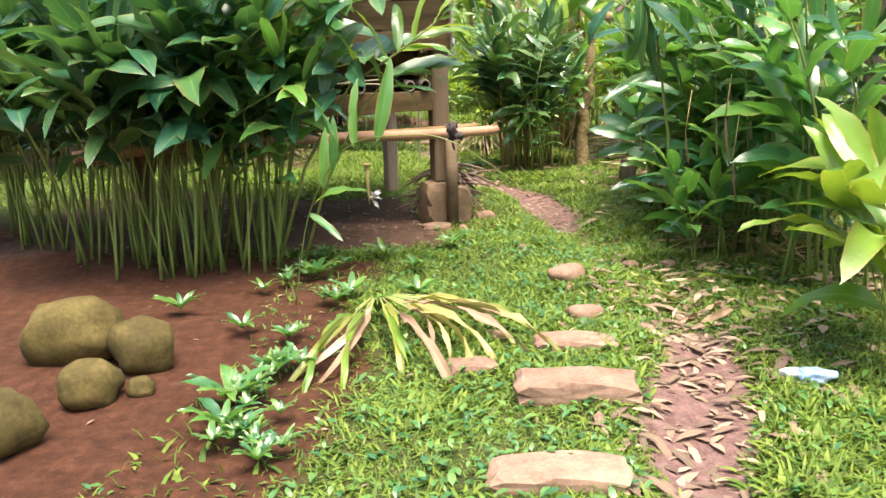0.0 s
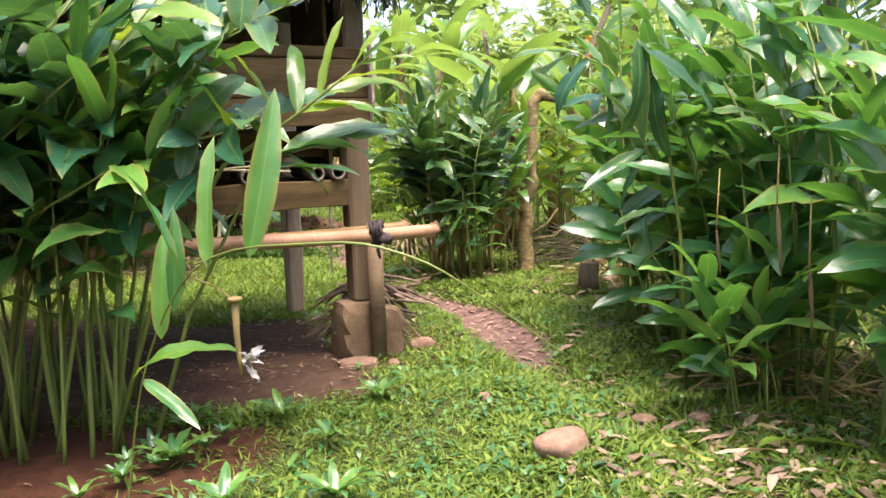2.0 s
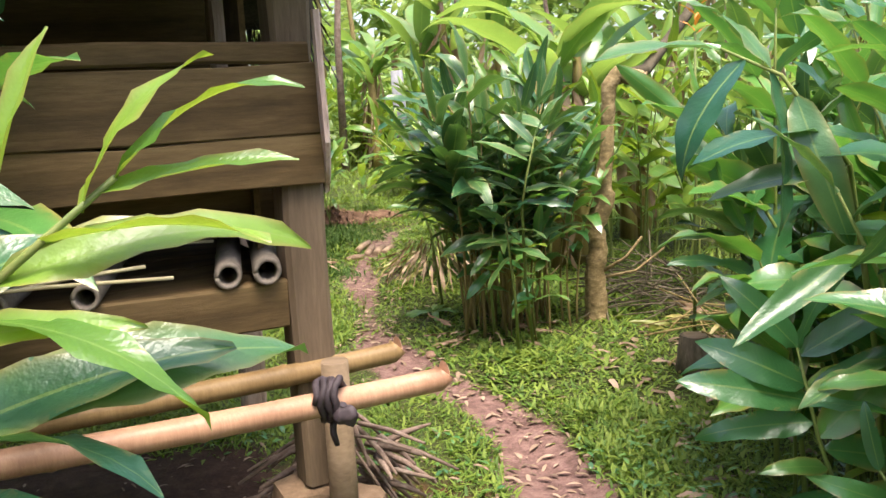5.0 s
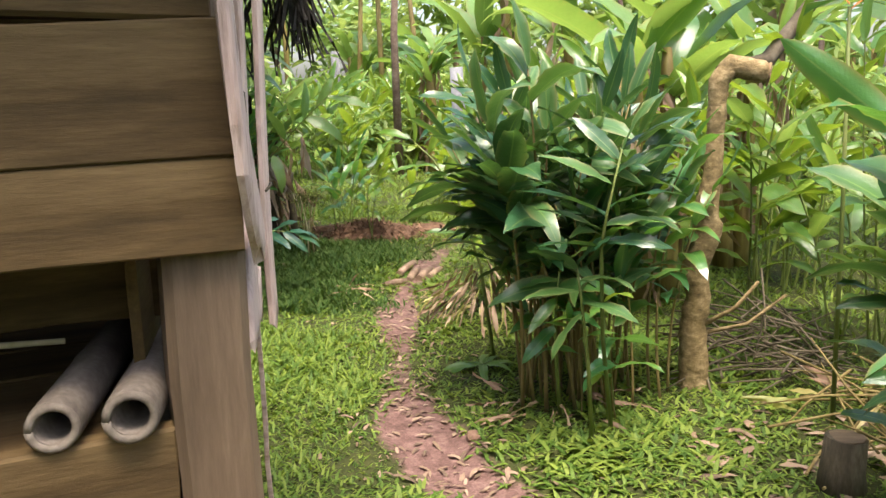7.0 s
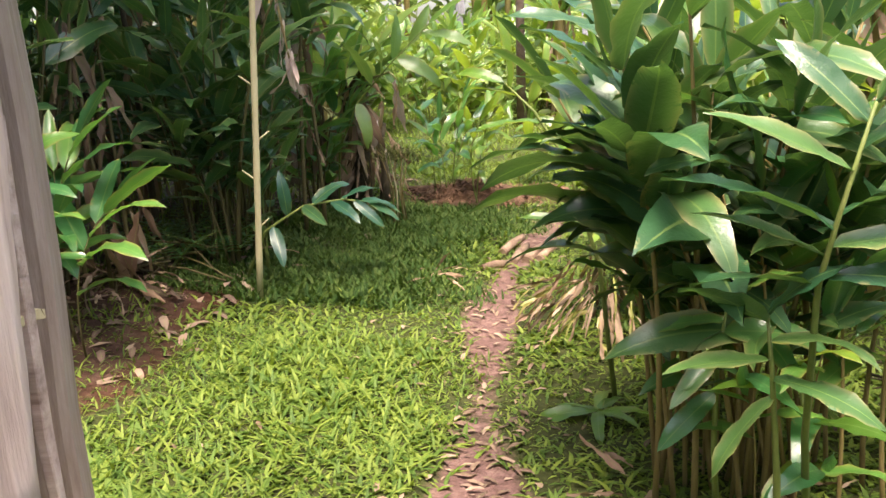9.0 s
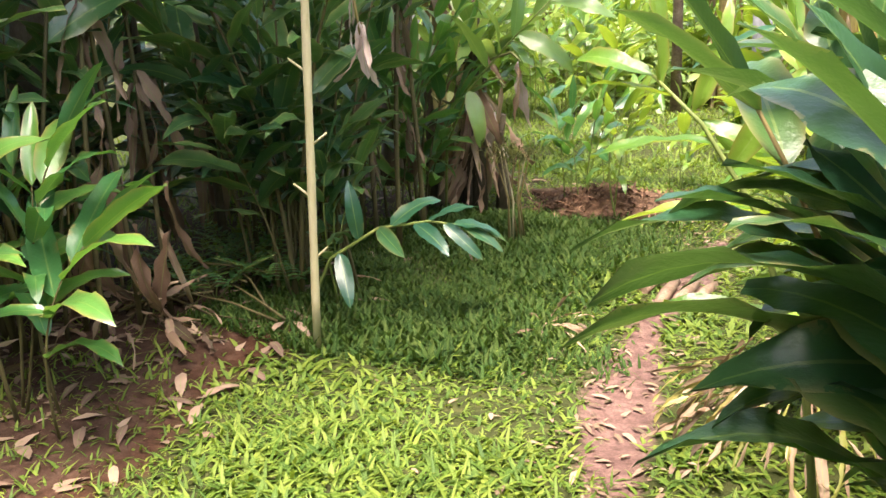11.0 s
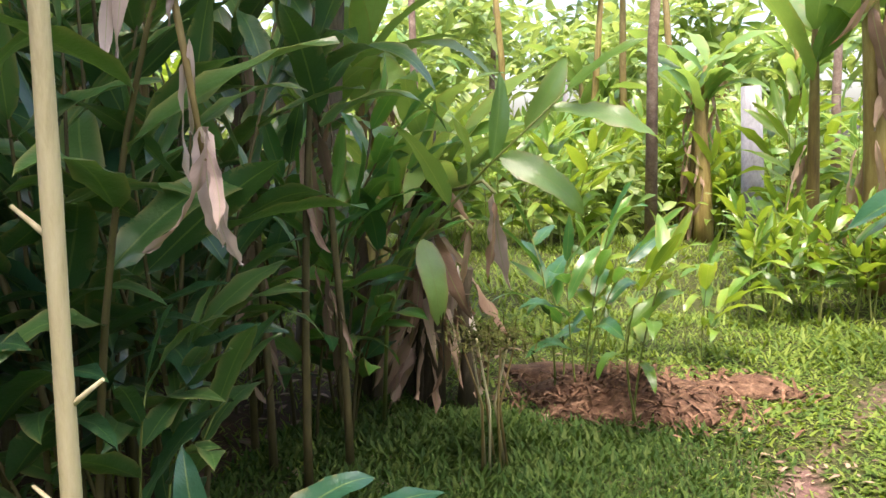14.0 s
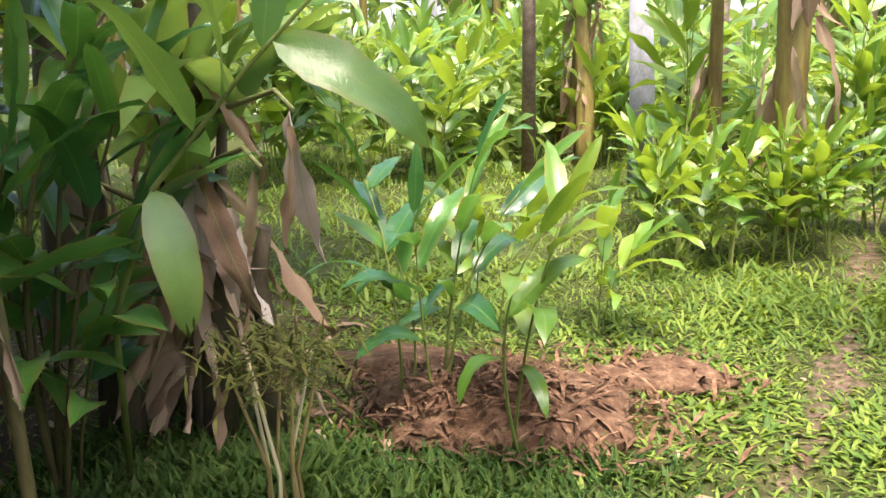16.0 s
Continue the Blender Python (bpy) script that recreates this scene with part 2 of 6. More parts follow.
# ---- the lie of the land ----
TRACK = [(1.3, 2.0), (1.28, 4.2), (1.47, 5.05), (1.6, 5.8), (1.4, 7.0), (1.12, 8.0), (1.05, 8.7), (0.9, 9.5), (0.7, 9.98), (0.35, 10.35), (0.07, 10.99), (-0.08, 11.6),
         (-0.18, 12.25), (-0.35, 13.2), (-0.41, 14.05), (-0.32, 14.65), (-0.3, 15.5), (-0.25, 15.95), (0.02, 16.55), (0.4, 17.7), (0.98, 19.81), (1.87, 23.10)]


def to_track(x, y):
    best = np.full(np.shape(x), 99.0)
    for (ax, ay), (bx, by) in zip(TRACK, TRACK[1:]):
        k = np.clip(((x - ax) * (bx - ax) + (y - ay) * (by - ay)) / ((bx - ax) ** 2 + (by - ay) ** 2), 0, 1)
        best = np.minimum(best, np.hypot(x - ax - k * (bx - ax), y - ay - k * (by - ay)))
    return best


def soft_step(a, b, v):
    k = np.clip((v - a) / (b - a), 0, 1)
    return k * k * (3 - 2 * k)


def wobble(x, y):
    return np.sin(x * 2.1 + 1.3 * np.sin(y * 1.7)) * np.sin(y * 1.9 + 0.7) + 0.5 * np.sin(x * 5.3 + y * 3.1) * np.sin(y * 4.7 - x * 2.2)


def height(x, y):
    x, y = np.asarray(x, float), np.asarray(y, float)
    h = 0.025 * wobble(x, y) + 0.008 * wobble(3.1 * x + 2, 3.3 * y)
    h = h - 0.05 * (1 - soft_step(0.05, 0.34, to_track(x, y)))
    h = h + 0.10 * soft_step(-1.5, -2.6, x) * soft_step(6.5, 9, y)
    h = h * (1 - soft_step(25, 60, np.hypot(x, y - 10)))
    return h


def red_soil(x, y):
    bank = soft_step(-0.25, -0.75, x - 0.12 * np.sin(y * 1.3) + 0.2 * soft_step(5.2, 6.0, y) - 0.35 * soft_step(6.4, 7.2, y)) * soft_step(8.6, 7.4, y) * soft_step(-7, -5, x)
    bank = np.maximum(bank, soft_step(0.15, -0.25, x + 0.1 * np.sin(y * 2.3) + 0.1 * soft_step(5.4, 6.2, y)) * soft_step(7.15, 6.95, y) * soft_step(-7, -5, x) * 0.9)
    bank = bank * (1 - soft_step(7.0, 7.2, y) * soft_step(-1.4, -0.9, x) * soft_step(8.0, 7.4, y))
    foot = np.exp(-((x - 0.35) ** 2 / 0.35 + (y - 8.5) ** 2 / 0.5)) * 0.8
    mulch = np.exp(-((x + 1.16) ** 2 / 0.5 + (y - 16.53) ** 2 / 0.5)) * 0.9
    left = 0.35 * soft_step(-1.5, -2.2, x) * soft_step(10.5, 11.5, y) * soft_step(19, 17, y) * soft_step(-7, -5, x) * 0.75
    edge = 0.8 * soft_step(-1.6, -1.95, x + 0.12 * np.sin(y * 3.1)) * soft_step(10.9, 11.6, y) * soft_step(14.0, 13.3, y) * soft_step(-7, -5, x)
    return np.clip(np.maximum.reduce([bank, foot, mulch, left, edge]), 0, 1)


def dark_shaded_soil(x, y):
    # left strip: brown soil, darkened to carry the shade under the plants
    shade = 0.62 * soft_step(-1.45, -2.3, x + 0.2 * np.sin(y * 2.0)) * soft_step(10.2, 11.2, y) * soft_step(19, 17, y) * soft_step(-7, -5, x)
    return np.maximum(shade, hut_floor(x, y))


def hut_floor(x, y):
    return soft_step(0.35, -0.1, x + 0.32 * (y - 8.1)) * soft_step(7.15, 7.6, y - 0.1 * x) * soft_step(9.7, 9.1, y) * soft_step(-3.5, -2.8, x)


def trodden(x, y):
    d = to_track(x, y)
    w = 0.17 + 0.04 * np.sin(y * 3.0) - 0.06 * soft_step(10.6, 11.4, y)
    gap = 1 - 0.85 * soft_step(5.4, 5.9, y) * soft_step(8.1, 7.6, y) - 0.35 * soft_step(11.2, 11.6, y) * soft_step(12.5, 12.1, y) - 0.5 * soft_step(15.2, 16.2, y)
    return soft_step(w + 0.12, w - 0.1, d) * gap


def float_layer(me, name, values):
    me.attributes.new(name, "FLOAT", "POINT").data.foreach_set("value", np.ascontiguousarray(values, np.float32).ravel())


def quick_mesh(name, verts, faces, mat=None, layers=()):
    """A mesh from arrays: faces is a list of (n, k) arrays of corners."""
    me = bpy.data.meshes.new(name)
    faces = [np.asarray(f, np.int32) for f in faces if len(f)]
    me.vertices.add(len(verts))
    me.vertices.foreach_set("co", np.ascontiguousarray(verts, np.float32).ravel())
    loops = np.concatenate([f.ravel() for f in faces])
    totals = np.concatenate([np.full(len(f), f.shape[1], np.int32) for f in faces])
    me.loops.add(len(loops))
    me.loops.foreach_set("vertex_index", loops)
    me.polygons.add(len(totals))
    me.polygons.foreach_set("loop_start", np.concatenate([[0], np.cumsum(totals)[:-1]]).astype(np.int32))
    me.polygons.foreach_set("use_smooth", np.ones(len(totals), bool))
    me.update(calc_edges=True)
    for layer, values in layers:
        float_layer(me, layer, values)
    if mat:
        me.materials.append(mat)
    return me


def axis_steps(lo, hi, fine, far):
    inner = np.arange(lo, hi + fine / 2, fine)
    outer = np.cumsum(fine * 1.28 ** np.arange(1, 60))
    outer = outer[outer < far]
    return np.concatenate([lo - outer[::-1], inner, hi + outer])


gx, gy = np.meshgrid(axis_steps(-4.5, 4.5, 0.06, 900), axis_steps(1.0, 22, 0.06, 900))
ny, nx = gx.shape
idx = np.arange(nx * ny).reshape(ny, nx)
gverts = np.stack([gx, gy, height(gx, gy)], -1).reshape(-1, 3)
gfaces = np.stack([idx[:-1, :-1], idx[:-1, 1:], idx[1:, 1:], idx[1:, :-1]], -1).reshape(-1, 4)
ground = new("ground", quick_mesh("ground", gverts, [gfaces], GROUND, [
    ("red_soil", red_soil(gx, gy)), ("dark_shaded_soil", dark_shaded_soil(gx, gy)), ("trodden", trodden(gx, gy))]))
tagged(ground, "grassy garden ground with a trodden red earth footpath", "ground", kind="structure")


def on_ground(x, y):
    return float(height(x, y))


# ---- building helpers ----
rng = np.random.default_rng(7)
rnd = random.Random(11)


def thing(name, x, y, z, label, category, group="", kind="", turn=0.0):
    ob = new(name)
    ob.matrix_world = pose(x, y, z, 0, 0, turn)
    ob.empty_display_size = 0.1
    return tagged(ob, label, category, group, kind)


def part(name, data, material, parent, label="", m=None):
    """Links a bmesh or a mesh as one mesh object under a thing or a part."""
    if isinstance(data, bmesh.types.BMesh):
        me = bpy.data.meshes.new(name)
        data.to_mesh(me)
        data.free()
        data = me
    if material and not data.materials:
        data.materials.append(material)
    ob = new(name, data)
    if parent:
        ob.parent = parent
    if m is not None:
        ob.matrix_local = m
    return tagged(ob, label) if label else ob


def tube(points, radii, sides=7, closed=True):
    """Corners and faces of a tube round a line of points."""
    p, r = np.asarray(points, float), np.asarray(radii, float)
    d = np.gradient(p, axis=0)
    d /= np.linalg.norm(d, axis=1, keepdims=True) + 1e-9
    a = np.zeros_like(p)
    side = np.cross(d[0], [0, 0, 1.0] if abs(d[0][2]) < 0.9 else [1.0, 0, 0])
    for k in range(len(p)):
        side = side - d[k] * np.dot(side, d[k])
        side = side / (np.linalg.norm(side) + 1e-9)
        a[k] = side
    b = np.cross(d, a)
    ang = np.linspace(0, 2 * np.pi, sides, endpoint=False)
    v = p[:, None] + r[:, None, None] * (a[:, None] * np.cos(ang)[None, :, None] + b[:, None] * np.sin(ang)[None, :, None])
    i = np.arange(len(p) * sides).reshape(len(p), sides)
    n = np.roll(i, -1, axis=1)
    f = [np.stack([i[:-1], n[:-1], n[1:], i[1:]], -1).reshape(-1, 4)]
    if closed:
        f.append(i[:1, ::-1])
        f.append(i[-1:])
    return v.reshape(-1, 3), f


def tube_mesh(name, points, radii, mat, sides=7, flat_ends=True):
    v, f = tube(points, radii, sides)
    me = quick_mesh(name, v, f, mat)
    if flat_ends:
        flags = np.ones(len(me.polygons), bool)
        flags[-2:] = False
        me.polygons.foreach_set("use_smooth", flags)
    return me


def blade(length=1.0, width=0.2, droop=0.3, fold=0.25, wave=0.02, rows=7, curl=0.0, ragged=0.0, seed=0, cols=3):
    """A leaf from the origin along +Y: corners, faces, place across and along."""
    g = np.random.default_rng(seed)
    v = np.linspace(0, 1, rows)
    w = width * 0.5 * np.clip(v, 0, 1) ** 0.55 * (1 - v) ** 0.75 / 0.56 + 0.004 * length
    w[-1] = 0.001 * length
    bend = droop * v * v
    y, z = length * np.sin(np.maximum(bend, 1e-6)) / np.maximum(bend, 1e-6) * v, -length * (1 - np.cos(bend)) / np.maximum(bend, 1e-6) * v
    out, lu, lv = [], [], []
    for side in np.linspace(-1, 1, cols):
        k = 1 - ragged * g.random(rows) * abs(side)
        x = side * w * k * (1 - 0.4 * curl)
        arch = abs(side) if cols == 3 else 1.25 * abs(side) - 0.35 * side * side
        zz = z + arch * w * (fold - curl * v) + side * side * wave * length * (np.sin(v * 9 + side * 1.4 + seed) + 0.6 * np.sin(v * 23 + side * 2.6 + 2 * seed))
        out.append(np.stack([x, y, zz], -1))
        lu.append(np.full(rows, float(side)))
        lv.append(v)
    verts = np.concatenate(out)
    i = np.arange(cols * rows).reshape(cols, rows)
    f = np.concatenate([np.stack([i[c, :-1], i[c + 1, :-1], i[c + 1, 1:], i[c, 1:]], -1) for c in range(cols - 1)])
    return verts, f, np.concatenate(lu), np.concatenate(lv)


class Soup:
    """Many leaves joined into one mesh."""

    def __init__(self):
        self.v, self.f, self.lu, self.lv, self.n = [], [], [], [], 0

    def put(self, template, mats):
        v, f, lu, lv = template
        mats = np.asarray(mats)
        p = np.einsum("nij,kj->nki", mats[:, :3, :3], v) + mats[:, None, :3, 3]
        self.f.append((f[None] + (self.n + np.arange(len(mats)) * len(v))[:, None, None]).reshape(-1, f.shape[1]))
        self.v.append(p.reshape(-1, 3))
        self.lu.append(np.tile(lu, len(mats)))
        self.lv.append(np.tile(lv, len(mats)))
        self.n += len(mats) * len(v)

    def mesh(self, name, mat):
        return quick_mesh(name, np.concatenate(self.v), self.f, mat, [("lu", np.concatenate(self.lu)), ("lv", np.concatenate(self.lv))])


def aim(at, ahead, up=(0, 0, 1), size=1.0, roll=0.0):
    """A matrix with +Y along ahead and +Z towards up."""
    y = Vector(ahead).normalized()
    x = y.cross(Vector(up))
    x = x.normalized() if x.length > 1e-4 else Vector((1, 0, 0))
    z = x.cross(y)
    m = Matrix(((x[0], y[0], z[0], at[0]), (x[1], y[1], z[1], at[1]), (x[2], y[2], z[2], at[2]), (0, 0, 0, 1)))
    return m @ pose(0, 0, 0, 0, roll, 0) @ Matrix.Diagonal((size, size, size, 1))


# ---- ginger plants ----
LEAF_SHAPES = [dict(width=0.3, droop=0.35, fold=0.3, wave=0.018), dict(width=0.34, droop=0.75, fold=0.22, wave=0.024),
               dict(width=0.27, droop=0.2, fold=0.4, wave=0.014), dict(width=0.3, droop=1.1, fold=0.2, wave=0.024),
               dict(width=0.27, droop=0.55, fold=0.12, wave=0.025)]
LEAF_BLADES = [blade(seed=k, rows=12, cols=5, **s) for k, s in enumerate(LEAF_SHAPES)]
leaf_meshes, stalk_meshes = {}, {}


def leaf_mesh(mat, k):
    if (mat.name, k) not in leaf_meshes:
        v, f, lu, lv = LEAF_BLADES[k]
        leaf_meshes[mat.name, k] = quick_mesh("leaf", v, [f], mat, [("lu", lu), ("lv", lv)])
    return leaf_meshes[mat.name, k]


ARCS = []
for k in range(8):
    s = np.linspace(0, 1, 9)
    out = (0.06 + 0.045 * k) * s ** 2.2
    side = 0.02 * math.sin(k * 2.1) * np.sin(s * 3)
    ARCS.append(np.stack([out, side, s * (1 - 0.05 * k * s * s * 0.6)], -1))


def stalk_mesh(mat, k):
    if (mat.name, k) not in stalk_meshes:
        stalk_meshes[mat.name, k] = tube_mesh("stalk", ARCS[k], np.linspace(0.0075, 0.0025, 9), mat, 6)
    return stalk_meshes[mat.name, k]


def shoot_plan(tall, lean, bare, pairs, leaf, flat=0.0):
    """The arc and the leaves of one shoot of a clump, the stalk bent towards lean (degrees), standing at the origin."""
    k = min(7, max(0, int(rnd.gauss(2.5, 1.6))))
    arc = ARCS[k] * tall
    base = pose(0, 0, 0, 0, 0, lean)
    leaves = []
    for j in range(pairs):
        s = bare + (1 - bare) * (j + 0.6) / pairs
        q = s * 8
        i = min(7, int(q))
        p = Vector(arc[i] * (1 - q + i) + arc[i + 1] * (q - i))
        d = Vector(arc[i + 1] - arc[i]).normalized()
        side = Vector((0, 1 if j % 2 else -1, 0))
        open_angle = radians(rnd.uniform(42, 72) - 22 * (j / pairs))
        way = d * math.cos(open_angle) + side * math.sin(open_angle) + Vector((rnd.uniform(-0.15, 0.3), rnd.uniform(-0.12, 0.12), rnd.uniform(-0.1, 0.1)))
        size = leaf * rnd.uniform(0.72, 1.12) * (0.7 + 0.5 * math.sin(math.pi * min(1, 0.2 + 0.75 * j / pairs)))
        shape = rnd.choice([0, 1, 2, 4, 0, 1] if j > pairs * 0.35 else [1, 3, 1, 4])
        up = Vector((-d.x * 0.4, 0, 1)) if flat == 0 else d
        leaves.append((base @ aim(p, way, Vector((rnd.uniform(-0.5, 0.5), rnd.uniform(-0.5, 0.5), 1)) + up * 0.3, size, rnd.uniform(-25, 25)), shape))
    tip = Vector(arc[8])
    d = Vector(arc[8] - arc[7]).normalized()
    leaves.append((base @ aim(tip, d + Vector((0.15, 0, 0.1)), (rnd.uniform(-1, 1), rnd.uniform(-1, 1), 0.6), leaf * 0.8, 0), 2))
    return k, base, leaves


def ginger(x, y, shoots, tall, spread=0.22, leaf=0.36, mat=GINGER, stalk=STALK, bare=0.35, pairs=9, face=None, fan=180.0, label="", group="ginger clumps", name="ginger_plant", joined=False, wide=1.0):
    """A clump of leafy shoots. face: the way most shoots lean, in degrees; joined: a far clump with its leaves in one mesh."""
    z = on_ground(x, y) - 0.01
    clump = thing(name, x, y, z, label or "clump of tall green ginger shoots with long pointed leaves", "plant", group)
    soup, stems_v, stems_f, n = Soup(), [], [], 0
    by_shape = {}
    for i in range(shoots):
        r, a = spread * math.sqrt(rnd.random()), rnd.uniform(0, 360)
        lean = a + rnd.uniform(-40, 40) if face is None else face + rnd.uniform(-fan, fan)
        h = rnd.uniform(*tall)
        k, base, leaves = shoot_plan(h, lean, bare * rnd.uniform(0.8, 1.15), max(3, int(pairs * rnd.uniform(0.75, 1.15))), leaf)
        at = Matrix.Translation((r * math.cos(radians(a)), r * math.sin(radians(a)), 0)) @ pose(0, 0, 0, rnd.gauss(0, 5), rnd.gauss(0, 5), 0)
        if joined:
            v, f = tube(ARCS[k] * h, np.linspace(0.011, 0.004, 9), 4, False)
            m = np.array(at @ base)
            stems_v.append(v @ m[:3, :3].T + m[:3, 3])
            stems_f.append(f[0] + n)
            n += len(v)
            for m, shape in leaves:
                by_shape.setdefault(shape, []).append(np.array(at @ m))
        else:
            stem = part("stalk", stalk_mesh(stalk, k), None, clump, m=at @ base @ Matrix.Diagonal((h, h, h, 1)))
            back_to = (base @ Matrix.Diagonal((h, h, h, 1))).inverted()
            for m, shape in leaves:
                part("leaf", leaf_mesh(mat, shape), None, stem, m=back_to @ m @ Matrix.Diagonal((wide, 1, wide, 1)))
    if joined:
        tagged(part("stalk_mass", quick_mesh("stalk_mass", np.concatenate(stems_v), stems_f, stalk), None, clump), kind="stuff")
        for shape, mats in by_shape.items():
            soup.put(LEAF_BLADES[shape], mats)
        tagged(part("foliage", soup.mesh("foliage", mat), None, clump), kind="stuff")
    return clump


# left of the start, bare stalks under a roof of leaves
for gx0, gy0, n, face in ((-1.4, 6.75, 20, -60), (-1.95, 6.95, 20, -80), (-1.15, 7.3, 13, -30), (-2.6, 7.35, 18, -80), (-3.2, 7.7, 14, -80), (-1.62, 6.7, 9, -80)):
    ginger(gx0, gy0, n, (1.3, 1.95), 0.33, 0.56, BLUE_GINGER if gx0 < -1.3 else GINGER, STALK, 0.58, 7, face, 110, "dense ginger clump with bare stalks and blue-green leaves", wide=1.2)
ginger(-0.95, 6.75, 8, (1.3, 1.75), 0.2, 0.42, GINGER, STALK, 0.5, 8, -20, 60, "ginger clump with leaves arching over a bamboo rail")


def arching_shoot(points, leaves, mat, label, slim=0.8, up=(0.1, -0.35, 1)):
    """One long shoot on a bent stalk: leaves are (share along the stalk, direction, size, roll)."""
    base = Vector(points[0])
    ob = thing("ginger_plant", base.x, base.y, on_ground(base.x, base.y) - 0.01, label, "plant", "arching shoots")
    rel = [Vector(q) - Vector((base.x, base.y, 0)) for q in points]
    stem = part("stalk", tube_mesh("stalk", rel, np.linspace(0.012, 0.004, len(rel)), STALK, 7), None, ob)
    for k, (share, way, size, roll) in enumerate(leaves):
        q = share * (len(rel) - 1)
        i = min(len(rel) - 2, int(q))
        way = Vector(way).normalized() + Vector((rnd.gauss(0, 0.09), rnd.gauss(0, 0.12), rnd.gauss(0, 0.09)))
        part("leaf", leaf_mesh(mat, (0, 4, 2, 1)[k % 4]), None, stem, m=aim(rel[i].lerp(rel[i + 1], q - i), way, up, size * rnd.uniform(0.85, 1.1), roll + rnd.gauss(0, 14)) @ Matrix.Diagonal((slim, 1, 1, 1)))


arching_shoot([(-0.85, 6.7, 0), (-0.62, 6.68, 0.7), (-0.3, 6.6, 1.2), (0.0, 6.5, 1.38), (0.11, 6.5, 1.46), (0.27, 6.5, 1.58)],
              [(0.45, (-0.5, -0.2, 1), 0.36, 10), (0.5, (0.8, -0.3, -0.35), 0.34, -20), (0.56, (-0.35, -0.1, 1), 0.36, -10), (0.62, (0.02, 0, 1), 0.36, 5), (0.63, (1, -0.05, 0.22), 0.3, 8), (0.72, (1, -0.1, 0.05), 0.34, -8), (0.78, (0.2, 0, 1), 0.3, -15),
               (0.8, (1, 0.05, 0.16), 0.36, 5), (0.88, (1, 0, 0.22), 0.33, -10), (0.94, (0.45, 0, 0.9), 0.22, 20), (0.97, (1, 0.05, 0.3), 0.26, 0), (1.0, (0.8, 0.1, 0.6), 0.22, 0)], BRIGHT_GINGER, "bright ginger shoot bent over beside the hut", 0.7)
arching_shoot([(-0.7, 6.75, 0), (-0.5, 6.7, 0.6), (-0.25, 6.62, 1.05), (-0.05, 6.5, 1.27)],
              [(0.6, (-0.4, -0.4, 0.7), 0.34, 20), (0.92, (-0.3, -0.2, 0.9), 0.28, 20), (0.9, (1, -0.1, 0.02), 0.36, -10), (0.95, (1, 0.0, 0.16), 0.42, -25), (0.98, (1, 0.05, 0.26), 0.44, 15), (1.0, (0.95, 0.15, 0.3), 0.5, 0)], BLUE_GINGER, "low ginger shoot reaching over the bamboo rail", 1.0)


def leafy_shoot(points, n, leaf, mat, label, start=0.4, slim=1.2, up=(0, -0.75, 0.7)):
    """A shoot on a bent stalk with n leaves in two ranks towards its tip."""
    d = (Vector(points[-1]) - Vector(points[0]))
    side = Vector((-d.y, d.x, 0)).normalized() * 0.6 + Vector((0, 0, 0.45))
    leaves = []
    for k in range(n):
        share = start + (1 - start) * k / (n - 1)
        way = d.normalized() * 0.5 + side * (1 if k % 2 else -1) + Vector((rnd.gauss(0, 0.22), rnd.gauss(0, 0.22), rnd.uniform(-0.3, 0.25)))
        leaves.append((share, way, leaf * rnd.uniform(0.75, 1.1), rnd.uniform(-35, 35)))
    arching_shoot(points, leaves, mat, label, slim, up)


for pts, n, size, mat in (([(-1.35, 6.8, 0), (-1.2, 6.74, 0.7), (-0.98, 6.68, 1.25), (-0.55, 6.62, 1.55), (-0.2, 6.58, 1.7)], 16, 0.46, BLUE_GINGER),
                          ([(-1.2, 7.0, 0), (-1.05, 6.88, 0.7), (-0.82, 6.74, 1.12), (-0.42, 6.62, 1.3), (-0.12, 6.56, 1.36)], 14, 0.42, BLUE_GINGER),
                          ([(-1.5, 6.55, 0), (-1.38, 6.48, 0.8), (-1.08, 6.4, 1.28), (-0.7, 6.35, 1.56)], 12, 0.46, BLUE_GINGER),
                          ([(-1.32, 6.62, 0), (-1.25, 6.56, 0.6), (-1.0, 6.48, 1.02), (-0.65, 6.42, 1.2)], 9, 0.42, GINGER),
                          ([(-1.45, 6.9, 0), (-1.3, 6.8, 0.9), (-0.9, 6.7, 1.45), (-0.5, 6.62, 1.85)], 14, 0.44, BRIGHT_GINGER),
                          ([(-1.1, 7.05, 0), (-0.95, 6.95, 0.8), (-0.7, 6.85, 1.35), (-0.3, 6.75, 1.72), (0.02, 6.7, 1.85)], 14, 0.46, BLUE_GINGER),
                          ([(-1.25, 6.85, 0), (-1.1, 6.8, 0.6), (-0.8, 6.7, 1.0), (-0.4, 6.6, 1.16)], 11, 0.42, BLUE_GINGER),
                          ([(-1.55, 6.75, 0), (-1.4, 6.65, 0.9), (-1.1, 6.55, 1.5), (-0.75, 6.5, 1.85)], 13, 0.48, BLUE_GINGER)):
    leafy_shoot(pts, n, size, mat, "ginger shoot with broad leaves leaning across the hut front")
